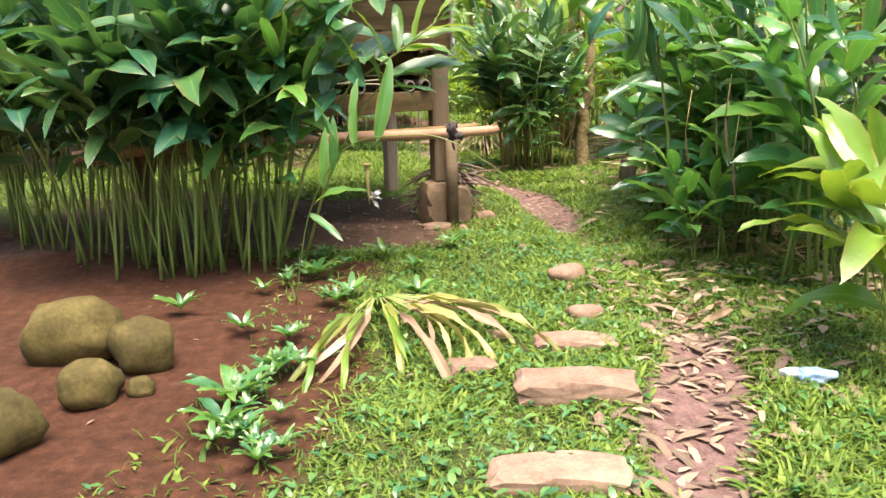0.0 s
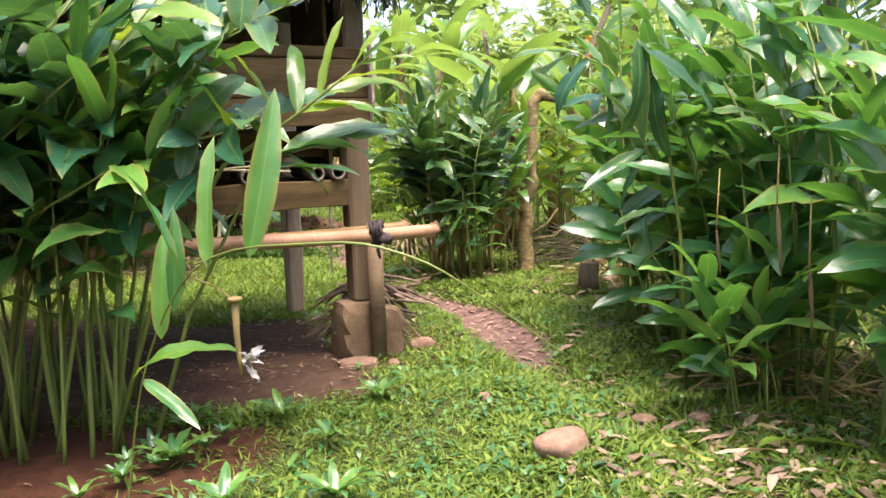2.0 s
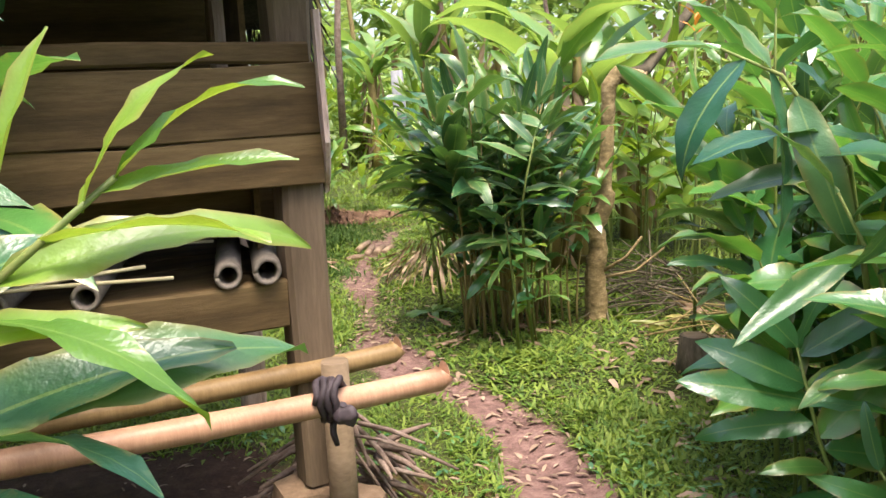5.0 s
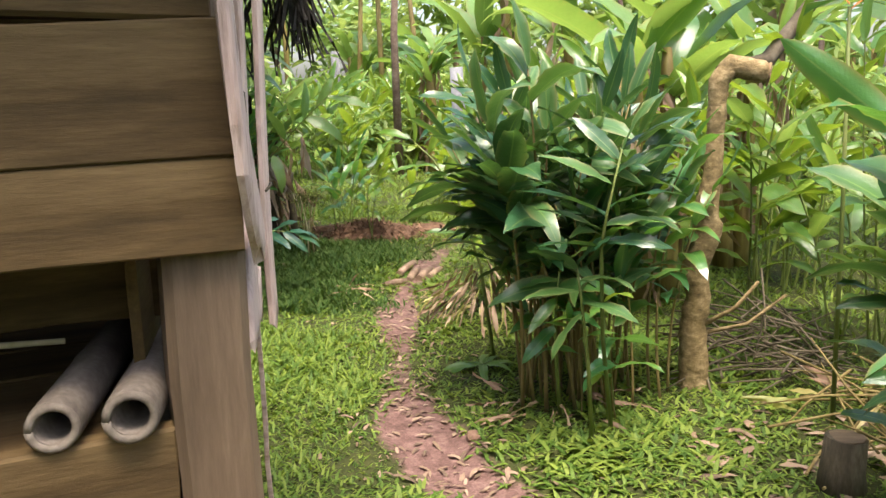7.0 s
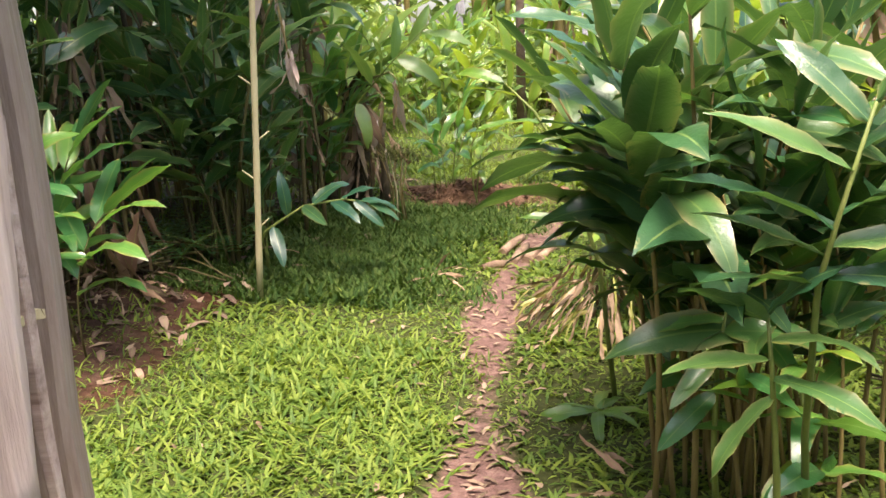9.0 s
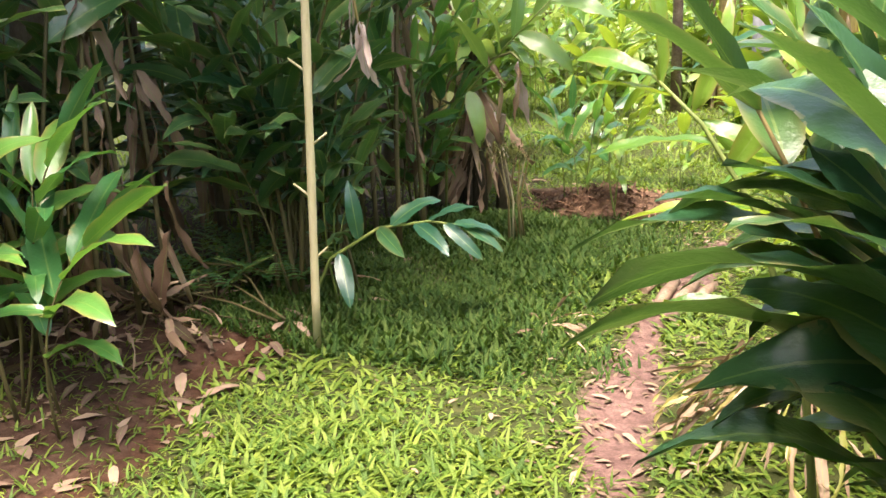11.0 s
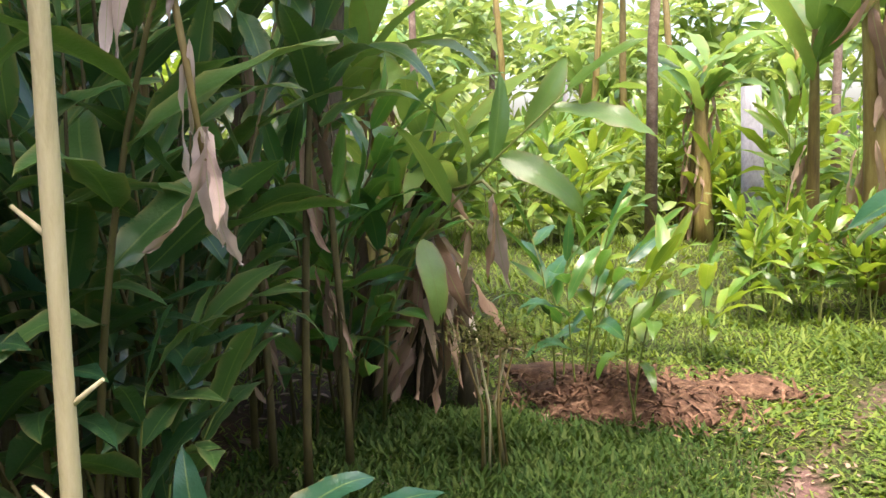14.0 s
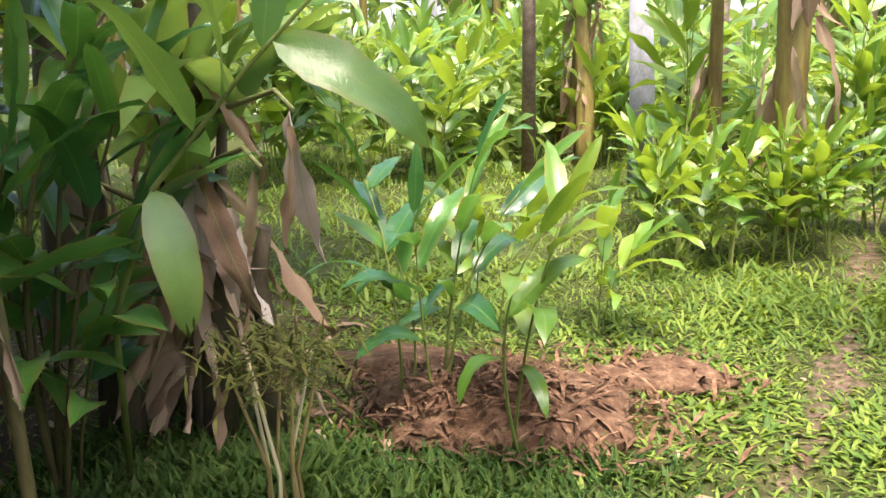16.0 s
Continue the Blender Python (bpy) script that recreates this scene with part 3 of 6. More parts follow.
# right of the path
for gx0, gy0, n, lo, hi, mat in ((2.4, 7.85, 13, 0.9, 1.9, GINGER), (2.35, 7.2, 12, 1.2, 2.2, GINGER), (2.52, 6.42, 10, 1.2, 2.2, GINGER), (2.15, 8.7, 12, 0.9, 2.0, GINGER),
                                 (2.35, 9.6, 12, 1.2, 2.3, DARK_GINGER), (2.95, 8.3, 12, 1.6, 2.5, DARK_GINGER), (3.3, 7.0, 12, 1.6, 2.5, DARK_GINGER), (3.0, 10.4, 12, 1.4, 2.4, GINGER)):
    ginger(gx0, gy0, n, (lo, hi), 0.3, 0.43, mat, STALK, 0.18, 10, 180, 120, "thick clump of dark green ginger beside the path", wide=1.2)
ginger(2.28, 5.08, 5, (0.55, 1.1), 0.12, 0.5, BRIGHT_GINGER, STALK, 0.4, 5, 170, 100, "young ginger plant with broad yellow-green leaves", wide=1.5)
ginger(2.3, 8.1, 8, (0.6, 1.25), 0.2, 0.42, BRIGHT_GINGER, STALK, 0.2, 8, 190, 90, "ginger clump with broad leaves at the path edge")
ginger(1.95, 6.9, 6, (0.45, 0.85), 0.18, 0.36, GINGER, STALK, 0.25, 6, 190, 90, "low ginger shoots at the path edge", wide=1.25)
HEDGE_FACE = (-0.3, -0.7, 0.65)
arching_shoot([(1.86, 7.95, 0), (1.78, 7.97, 0.3), (1.69, 8.0, 0.58), (1.62, 8.0, 0.86)],
              [(1.0, (-0.62, -0.12, 0.6), 0.3, 6), (1.0, (0.35, 0, 0.95), 0.34, -10), (0.97, (0.8, -0.1, 0.62), 0.36, 5), (0.86, (-0.86, -0.15, 0.45), 0.38, -5), (0.8, (-0.95, -0.1, 0.26), 0.38, 8), (0.72, (-0.95, -0.2, 0.02), 0.34, 0),
               (0.82, (0.75, -0.1, 0.6), 0.34, -6), (0.66, (0.62, 0, 0.76), 0.5, 10), (0.62, (0.98, -0.15, 0.06), 0.42, 0), (0.55, (-0.8, -0.2, 0.3), 0.26, 0), (0.45, (-0.9, -0.25, 0.0), 0.32, 0), (0.42, (0.9, -0.2, 0.1), 0.36, 6), (0.35, (0.6, -0.3, -0.4), 0.32, 0)], GINGER, "ginger shoot with flat green leaves beside the path", 1.2, HEDGE_FACE)
arching_shoot([(2.0, 7.5, 0), (1.9, 7.52, 0.25), (1.8, 7.55, 0.48), (1.68, 7.6, 0.68)],
              [(0.35, (0.9, -0.2, 0.3), 0.3, 0), (0.45, (-0.9, -0.3, 0.05), 0.3, 0), (0.55, (0.2, -0.2, 0.9), 0.28, 0), (0.65, (-0.9, -0.2, 0.2), 0.3, 5), (0.72, (0.6, -0.2, 0.7), 0.28, 0), (0.85, (-0.8, -0.2, 0.3), 0.24, 0), (1.0, (-0.4, 0, 0.8), 0.2, 0)], GINGER, "low ginger shoot with paired leaves beside the path", 1.15, HEDGE_FACE)
arching_shoot([(1.95, 7.95, 0), (1.9, 7.9, 0.6), (1.78, 7.85, 1.1), (1.62, 7.77, 1.35)],
              [(0.5, (-0.8, -0.3, 0.1), 0.42, 10), (0.7, (0.8, -0.3, 0.2), 0.4, -10), (0.8, (-0.7, -0.4, -0.3), 0.45, 15), (0.9, (0.5, -0.4, 0.6), 0.42, -10), (1.0, (-0.6, -0.2, 0.7), 0.42, 20)], DARK_GINGER, "tall dark ginger shoot beside the path")
arching_shoot([(1.75, 7.25, 0), (1.72, 7.25, 0.8), (1.62, 7.22, 1.45), (1.5, 7.2, 1.72)],
              [(0.7, (0.4, -0.3, -0.8), 0.5, 10), (0.8, (0.1, -0.2, -1), 0.46, 60), (0.9, (-0.3, -0.2, -1), 0.42, 30), (1.0, (0.05, -0.15, -1), 0.44, -20), (0.95, (0.7, -0.2, -0.5), 0.5, 0), (0.6, (0.7, -0.3, 0.3), 0.44, 0)], DARK_GINGER, "tall dark shoot with long hanging leaves beside the path", 1.15)
arching_shoot([(1.95, 8.05, 0), (1.88, 8.05, 0.8), (1.75, 8.0, 1.4), (1.55, 8.0, 1.66), (1.38, 8.0, 1.74)],
              [(0.6, (-0.9, -0.2, 0.1), 0.42, 10), (0.7, (0.2, -0.4, -0.9), 0.46, 30), (0.8, (0.15, -0.3, -1), 0.5, -30), (0.9, (-0.7, -0.2, -0.5), 0.42, 0), (1.0, (-0.9, 0, 0.1), 0.42, 0), (0.78, (-0.4, 0.1, 0.9), 0.36, 20), (0.5, (-0.9, -0.3, -0.1), 0.4, 0)], BLUE_GINGER, "blue-green shoot bending over the path edge", 1.15)
# the dark clump where the path bends
ginger(0.88, 11.34, 20, (1.05, 1.65), 0.26, 0.4, DARK_GINGER, OLD_STALK, 0.44, 8, None, 60, "dense dark ginger clump on brown stalks beside the path bend")
ginger(1.2, 11.25, 9, (0.9, 1.5), 0.22, 0.36, GINGER, OLD_STALK, 0.45, 7, None, 60, "ginger clump with lighter leaves beside the pale trunk")
ginger(0.55, 13.11, 10, (0.9, 1.5), 0.2, 0.38, BRIGHT_GINGER, STALK, 0.3, 8, 150, 80, "ginger clump with drooping yellow-green leaves")

arching_shoot([(0.45, 11.98, 0), (0.38, 12.0, 0.6), (0.24, 12.04, 1.05), (0.1, 12.07, 1.26), (-0.03, 12.1, 1.38)],
              [(0.35, (-0.8, -0.3, 0.1), 0.3, 10), (0.45, (0.5, -0.5, 0.4), 0.34, -10), (0.52, (-0.9, -0.1, 0.0), 0.34, 15), (0.62, (0.5, -0.2, 0.7), 0.36, 40), (0.7, (-0.9, -0.1, 0.05), 0.32, -15), (0.8, (0.3, -0.2, 0.9), 0.36, 60), (0.88, (-0.9, 0.1, 0.25), 0.28, 10), (1.0, (-0.9, 0.15, 0.4), 0.27, 0), (0.96, (0.0, 0, 1), 0.32, 40)], BRIGHT_GINGER, "light green ginger shoot arching towards the path")

ginger(0.9, 11.25, 6, (0.6, 1.0), 0.25, 0.34, GINGER, OLD_STALK, 0.45, 5, None, 60, "short shoots filling the foot of the dark clump")
arching_shoot([(0.82, 10.98, 0), (0.8, 10.95, 0.3), (0.8, 10.92, 0.58), (0.82, 10.9, 0.76)],
              [(0.55, (-0.5, -0.4, -0.5), 0.26, 0), (0.65, (0.7, -0.4, -0.1), 0.28, 10), (0.75, (-0.5, -0.5, -0.3), 0.26, -10), (0.85, (0.8, -0.2, 0.15), 0.28, 0), (0.92, (-0.6, -0.2, 0.1), 0.26, 15), (1.0, (0.4, -0.3, 0.5), 0.26, 0)], GINGER, "young light green shoot in front of the dark clump", 1.2)
arching_shoot([(1.08, 10.95, 0), (1.06, 10.93, 0.3), (1.02, 10.9, 0.6)],
              [(0.5, (-0.5, -0.5, -0.2), 0.24, 0), (0.7, (0.6, -0.5, 0.1), 0.26, 0), (0.9, (-0.7, -0.3, 0.2), 0.26, 0), (1.0, (0.3, -0.4, 0.4), 0.24, 0)], BRIGHT_GINGER, "small yellow-green shoot in front of the dark clump", 1.2)
ginger(1.05, 10.98, 2, (0.45, 0.7), 0.15, 0.24, GINGER, OLD_STALK, 0.5, 4, -110, 80, "young ginger shoots in front of the dark clump")
ginger(0.95, 11.5, 14, (1.2, 1.75), 0.3, 0.4, DARK_GINGER, OLD_STALK, 0.35, 9, None, 60, "tall shoots at the back of the dark clump")

CLUMP_FACE = (-0.45, -0.25, 0.9)
arching_shoot([(1.05, 10.75, 0), (1.0, 10.62, 0.5), (0.98, 10.45, 0.95), (1.0, 10.4, 1.1), (1.06, 10.4, 1.36)],
              [(0.5, (-0.8, -0.3, 0.2), 0.3, 0), (0.55, (0.9, -0.2, 0.1), 0.32, 0), (0.62, (-0.85, -0.2, 0.35), 0.34, 5), (0.66, (0.9, -0.2, 0.3), 0.34, -5), (0.74, (-0.85, -0.1, 0.42), 0.36, 0), (0.78, (0.85, -0.1, 0.5), 0.36, 8),
               (0.86, (-0.8, -0.1, 0.5), 0.36, -6), (0.9, (0.8, 0, 0.6), 0.34, 0), (0.96, (-0.6, 0, 0.8), 0.3, 0), (1.0, (0.3, 0, 0.95), 0.3, 0), (1.0, (0.8, 0, 0.6), 0.28, 10)], DARK_GINGER, "leafy ginger shoot standing before the dark clump", 1.1, CLUMP_FACE)
arching_shoot([(0.95, 10.6, 0), (0.93, 10.55, 0.4), (0.9, 10.5, 0.7), (0.88, 10.48, 0.86)],
              [(0.6, (-0.7, -0.3, -0.5), 0.26, 0), (0.66, (0.9, -0.3, 0.1), 0.26, 0), (0.75, (-0.9, -0.3, 0.1), 0.28, 0), (0.85, (0.9, -0.2, 0.2), 0.28, 0), (0.95, (-0.8, -0.2, 0.4), 0.26, 0), (1.0, (0.5, -0.2, 0.7), 0.26, 0)], DARK_GINGER, "short leafy shoot before the dark clump", 1.3, CLUMP_FACE)
ginger(0.75, 11.1, 7, (1.3, 1.75), 0.2, 0.46, DARK_GINGER, OLD_STALK, 0.5, 9, 170, 70, "tall dark shoots spreading over the path bend", wide=1.25)

# ---- the hut ----
HUT = (0.13, 8.27)
U, V = Vector((-0.876, -0.482, 0)), Vector((-0.263, 0.965, 0))


def hut_at(along, deep, z):
    return Vector((HUT[0], HUT[1], z)) + U * along + V * deep


def beam(length, wide, thick, rough=0.006, steps=8, seed=0):
    """A sawn board along +X, its edges worn and uneven."""
    g = random.Random(seed)
    bm = bmesh.new()
    rings = []
    for i in range(steps + 1):
        x = length * i / steps
        dy, dz, w = g.uniform(-rough, rough), g.uniform(-rough, rough), wide / 2 + g.uniform(-rough, rough)
        c = min(wide, thick) * 0.12
        h = thick / 2
        ring = [(x, -w + c + dy, -h + dz), (x, w - c + dy, -h + dz), (x, w + dy, -h + c + dz), (x, w + dy, h - c + dz), (x, w - c + dy, h + dz), (x, -w + c + dy, h + dz), (x, -w + dy, h - c + dz), (x, -w + dy, -h + c + dz)]
        if i in (0, steps):
            ring = [(px + g.uniform(-rough, rough) * 1.2, py, pz) for px, py, pz in ring]
        rings.append([bm.verts.new(p) for p in ring])
    for a, b in zip(rings, rings[1:]):
        for k in range(8):
            bm.faces.new((a[k], a[(k + 1) % 8], b[(k + 1) % 8], b[k]))
    bm.faces.new(rings[0][::-1])
    bm.faces.new(rings[-1])
    bmesh.ops.recalc_face_normals(bm, faces=bm.faces)
    return bm


def along(a, b, up=(0, 0, 1)):
    """A matrix that lays +X from a to b, +Z towards up; and the length."""
    a, b = Vector(a), Vector(b)
    x = (b - a).normalized()
    y = Vector(up).cross(x).normalized()
    z = x.cross(y)
    return Matrix(((x[0], y[0], z[0], a[0]), (x[1], y[1], z[1], a[1]), (x[2], y[2], z[2], a[2]), (0, 0, 0, 1))), (b - a).length


hut = thing("hut", 0, 0, 0, "small raised plank hut with open shelf and dark thatched roof", "hut")
N_FRONT = U.cross(Vector((0, 0, 1))) * -1.0
N_FRONT = N_FRONT if N_FRONT.y < 0 else -N_FRONT
N_SIDE = V.cross(Vector((0, 0, 1)))
N_SIDE = N_SIDE if N_SIDE.x > 0 else -N_SIDE


def hut_beam(name, a, b, wide, thick, mat=PLANK, out=None, rough=0.006, label=""):
    m, n = along(a, b, out or (0, 0, 1))
    return part(name, beam(n, wide, thick, rough, 8, len(hut.children)), mat, hut, label, m)


# posts
for a, d, lo, hi, w in ((0.0, 0.06, 0.34, 2.5, 0.13), (2.3, 0.06, 0.0, 2.4, 0.12), (0.21, 1.585, 0.0, 2.3, 0.12), (2.3, 1.5, 0.0, 2.3, 0.11)):
    hut_beam("post", hut_at(a, d, lo), hut_at(a + 0.01, d, hi), w, w, LEG_WOOD if a == 0.21 else POST_WOOD, N_FRONT)
# shelf: front sill, side sill, floor boards
hut_beam("sill", hut_at(0.07, 0.03, 0.98), hut_at(2.3, 0.03, 0.98), 0.16, 0.05, PLANK, N_FRONT)
hut_beam("side_sill", hut_at(0.02, 0.12, 0.99), hut_at(0.03, 0.6, 0.99), 0.14, 0.05, PLANK, N_SIDE)
hut_beam("back_sill", hut_at(0.3, 1.5, 1.0), hut_at(2.25, 1.5, 1.0), 0.14, 0.05, PLANK, N_FRONT)
for i in range(6):
    d = 0.14 + i * 0.235
    hut_beam("floor_board", hut_at(0.08 + 0.04 * i, d, 1.04), hut_at(2.24, d, 1.04), 0.23, 0.025, PLANK, (0, 0, 1))
# front wall
for z, w, push, end in ((1.445, 0.155, 0.0, -0.075), (1.635, 0.218, 0.006, -0.085)):
    hut_beam("wall_plank", hut_at(end, -0.025 - push, z), hut_at(2.35, -0.025 - push, z), w, 0.03, PLANK, N_FRONT, 0.005)
hut_beam("rail", hut_at(-0.05, -0.01, 1.78), hut_at(2.35, -0.01, 1.78), 0.065, 0.07, PLANK, N_FRONT, 0.004)
hut_beam("lintel", hut_at(-0.05, -0.01, 2.3), hut_at(2.35, -0.01, 2.3), 0.12, 0.05, PLANK, N_FRONT, 0.004)
hut_beam("inner_board", hut_at(0.05, 0.35, 1.27), hut_at(2.25, 0.35, 1.27), 0.16, 0.03, PLANK, N_FRONT, 0.005)
for d in (0.9, 1.5):
    hut_beam("mullion", hut_at(d, 0.0, 1.84), hut_at(d, 0.0, 2.26), 0.05, 0.05, POST_WOOD, N_FRONT)
# back and far walls close the dark room
for a, b in (((0.28, 1.46), (2.3, 1.46)), ((2.3, 0.1), (2.3, 1.46))):
    for i in range(6):
        z = 1.15 + i * 0.215
        out = N_FRONT if a[1] == b[1] else N_SIDE
        hut_beam("wall_plank", hut_at(*a, z), hut_at(*b, z), 0.21, 0.025, PLANK, out, 0.004)
# rough slabs along the path side
def offcut(rows, out, thick=0.024, seed=0, label="rough pale offcut slab with worn edges"):
    """A crooked slab on the path side: rows of height and the depth of both edges, foot first."""
    g = random.Random(seed)
    fine = []
    for (z0, a0, b0), (z1, a1, b1) in zip(rows, rows[1:]):
        n = max(2, int((z1 - z0) / 0.05))
        fine += [(z0 + (z1 - z0) * k / n, a0 + (a1 - a0) * k / n + g.uniform(-0.003, 0.003), b0 + (b1 - b0) * k / n + g.uniform(-0.003, 0.003)) for k in range(n)]
    fine.append(rows[-1])
    bm = bmesh.new()
    rings = []
    for k, (z, a, b) in enumerate(fine):
        o = out + 0.012 * math.sin(3 * z + seed)
        ring = []
        for share, push in ((0, 0.25), (0, 0.75), (0.06, 1), (0.3, 1.1), (0.55, 1.0), (0.8, 1.12), (0.94, 1), (1, 0.75), (1, 0.25), (0.5, 0)):
            tip = g.uniform(-0.018, 0.018) if k == 0 else 0
            ring.append(bm.verts.new(hut_at(0, a + (b - a) * share, z + tip) + N_SIDE * (o + thick * push)))
        rings.append(ring)
    for p, q in zip(rings, rings[1:]):
        for k in range(10):
            bm.faces.new((p[k], p[(k + 1) % 10], q[(k + 1) % 10], q[k])).smooth = 2 <= k <= 5
    bm.faces.new(rings[0][::-1])
    bm.faces.new(rings[-1])
    bmesh.ops.recalc_face_normals(bm, faces=bm.faces)
    return part("slab", bm, SLAB_WOOD, hut, label)


offcut([(1.02, 0.77, 0.93), (1.3, 0.78, 0.97), (1.6, 0.80, 1.0), (2.3, 0.86, 1.08)], 0.075, seed=1)
offcut([(1.10, 0.55, 0.645), (1.2, 0.555, 0.65), (1.4, 0.59, 0.68), (1.6, 0.63, 0.72), (2.3, 0.68, 0.79)], 0.03, seed=2)
offcut([(1.06, 0.655, 0.735), (1.12, 0.655, 0.74), (1.2, 0.665, 0.705)], 0.04, 0.018, 3, "short broken slab end")
offcut([(1.16, 0.09, 0.24), (1.18, 0.08, 0.33), (1.25, 0.11, 0.34), (1.30, 0.17, 0.345), (1.38, 0.24, 0.37), (1.43, 0.26, 0.40), (1.56, 0.16, 0.41), (1.75, 0.08, 0.44), (2.2, 0.03, 0.47)], 0.04, seed=4)
offcut([(1.34, 0.08, 0.15), (1.38, 0.01, 0.20), (1.44, -0.05, 0.17), (1.5, -0.09, 0.11), (1.58, -0.1, 0.03), (1.7, -0.1, -0.03), (1.9, -0.1, -0.05)], 0.075, seed=5)
hut_beam("side_plank", hut_at(0.01, 0.1, 2.0), hut_at(0.01, 1.0, 2.0), 0.5, 0.025, PLANK, N_SIDE, 0.006)
# board added behind the slabs only to keep their gaps dark
hut_beam("inner_board", hut_at(0.14, 0.16, 1.66), hut_at(0.18, 1.2, 1.66), 1.24, 0.02, PLANK, N_SIDE, 0.004)
hut_beam("back_lath", hut_at(-0.02, 1.12, 0.35), hut_at(-0.02, 1.08, 1.45), 0.02, 0.015, SLAB_WOOD, N_SIDE, 0.006)
hut_beam("peg", hut_at(-0.01, 1.07, 1.2), hut_at(-0.02, 1.12, 1.198), 0.012, 0.014, PALE_CANE, (0, 0, 1), 0.003, "pale wooden peg")
hut_beam("side_rail", hut_at(-0.05, 0.1, 1.62), hut_at(-0.04, 0.92, 1.6), 0.06, 0.03, PLANK, N_SIDE)
part("batten", tube_mesh("batten", [hut_at(-0.105, 0.40, 1.42), hut_at(-0.11, 0.58, 1.415), hut_at(-0.1, 0.78, 1.40)], [0.003, 0.004, 0.003], DARK_BARK), None, hut, "thin stick tying the slabs")
# roof
RA = [hut_at(-0.16, -0.32, 2.36), hut_at(2.8, -0.32, 2.36), hut_at(2.8, 0.75, 2.9), hut_at(-0.16, 0.75, 2.9), hut_at(-0.2, 1.75, 2.1), hut_at(2.8, 1.75, 2.1)]
bm = bmesh.new()
top = [bm.verts.new(p) for p in RA]
low = [bm.verts.new(p - Vector((0, 0, 0.12))) for p in RA]
for q in ((0, 1, 2, 3), (3, 2, 5, 4)):
    bm.faces.new([top[i] for i in q])
    bm.faces.new([low[i] for i in q[::-1]])
for a, b in ((0, 1), (1, 2), (2, 5), (5, 4), (4, 3), (3, 0)):
    bm.faces.new((top[b], top[a], low[a], low[b]))
roof = part("roof", bm, THATCH, hut, "dark thatched roof")
fringe = Soup()
straw = blade(length=1, width=0.05, droop=0.25, rows=4)
mats = []
for a, b in ((RA[0], RA[1]), (RA[0], RA[3]), (RA[3], RA[4]), (RA[4], RA[5])):
    for i in range(420):
        p = a.lerp(b, rnd.random()) - Vector((0, 0, rnd.uniform(0.0, 0.12)))
        mats.append(np.array(aim(p, (rnd.gauss(0, 0.25), rnd.gauss(0, 0.25), -1), (rnd.random() - 0.5, rnd.random() - 0.5, 0.1), rnd.uniform(0.15, 0.36))))
fringe.put(straw, mats)
tagged(part("fringe", fringe.mesh("fringe", THATCH), None, hut, "ragged hanging thatch"), kind="stuff")

# clay tubes on the shelf
for i, (a, r, mat) in enumerate(((0.13, 0.048, CLAY), (0.255, 0.045, CLAY), (0.67, 0.042, CLAY), (0.92, 0.046, CLAY), (1.3, 0.045, CLAY))):
    o = hut_at(a, -0.01 + 0.02 * (i % 2), 1.055 + r)
    tubeob = thing("clay_tube", o.x, o.y, o.z, "weathered hollow bamboo tube lying on the hut shelf", "tube", "tubes on the shelf")
    bm = bmesh.new()
    rings = []
    wall_r = r * 0.62
    for rr, dd in ((wall_r, 0.9), (wall_r, 0.0), (wall_r * 1.05, -0.004), (r * 0.95, -0.006), (r, 0.006), (r, 0.3), (r * 1.05, 0.31), (r, 0.32), (r, 0.9)):
        ring = []
        for k in range(18):
            an = 2 * math.pi * k / 18
            ring.append(bm.verts.new(V * dd + N_FRONT.cross(Vector((0, 0, 1))) * (rr * math.cos(an)) + Vector((0, 0, rr * math.sin(an)))))
        rings.append(ring)
    for p, q in zip(rings, rings[1:]):
        for k in range(18):
            bm.faces.new((p[k], p[(k + 1) % 18], q[(k + 1) % 18], q[k])).smooth = True
    bmesh.ops.recalc_face_normals(bm, faces=bm.faces)
    part("tube", bm, mat, tubeob)
    cross = N_FRONT.cross(Vector((0, 0, 1)))
    part("rim", tube_mesh("rim", [V * -0.006 + cross * (r * 0.8 * math.cos(k * 0.3491)) + Vector((0, 0, r * 0.8 * math.sin(k * 0.3491))) for k in range(19)], [r * 0.17] * 19, CLAY, 6), None, tubeob, "worn pale cut rim")


for a0, a1, z0, z1, dd in ((0.42, 1.15, 1.12, 1.15, 0.0), (0.5, 0.95, 1.16, 1.13, 0.03), (0.3, 0.7, 1.17, 1.18, 0.3), (1.1, 1.7, 1.1, 1.12, 0.02)):
    q0, q1 = hut_at(a0, dd, z0), hut_at(a1, dd, z1)
    st = new("shelf_stick", tube_mesh("shelf_stick", [Vector(), (q1 - q0) * 0.5 + Vector((0, 0, 0.008)), q1 - q0], [0.006, 0.007, 0.004], PALE_CANE, 6))
    st.location = q0
    tagged(st, "thin pale stick lying over the tubes on the shelf", "stick", "shelf sticks")

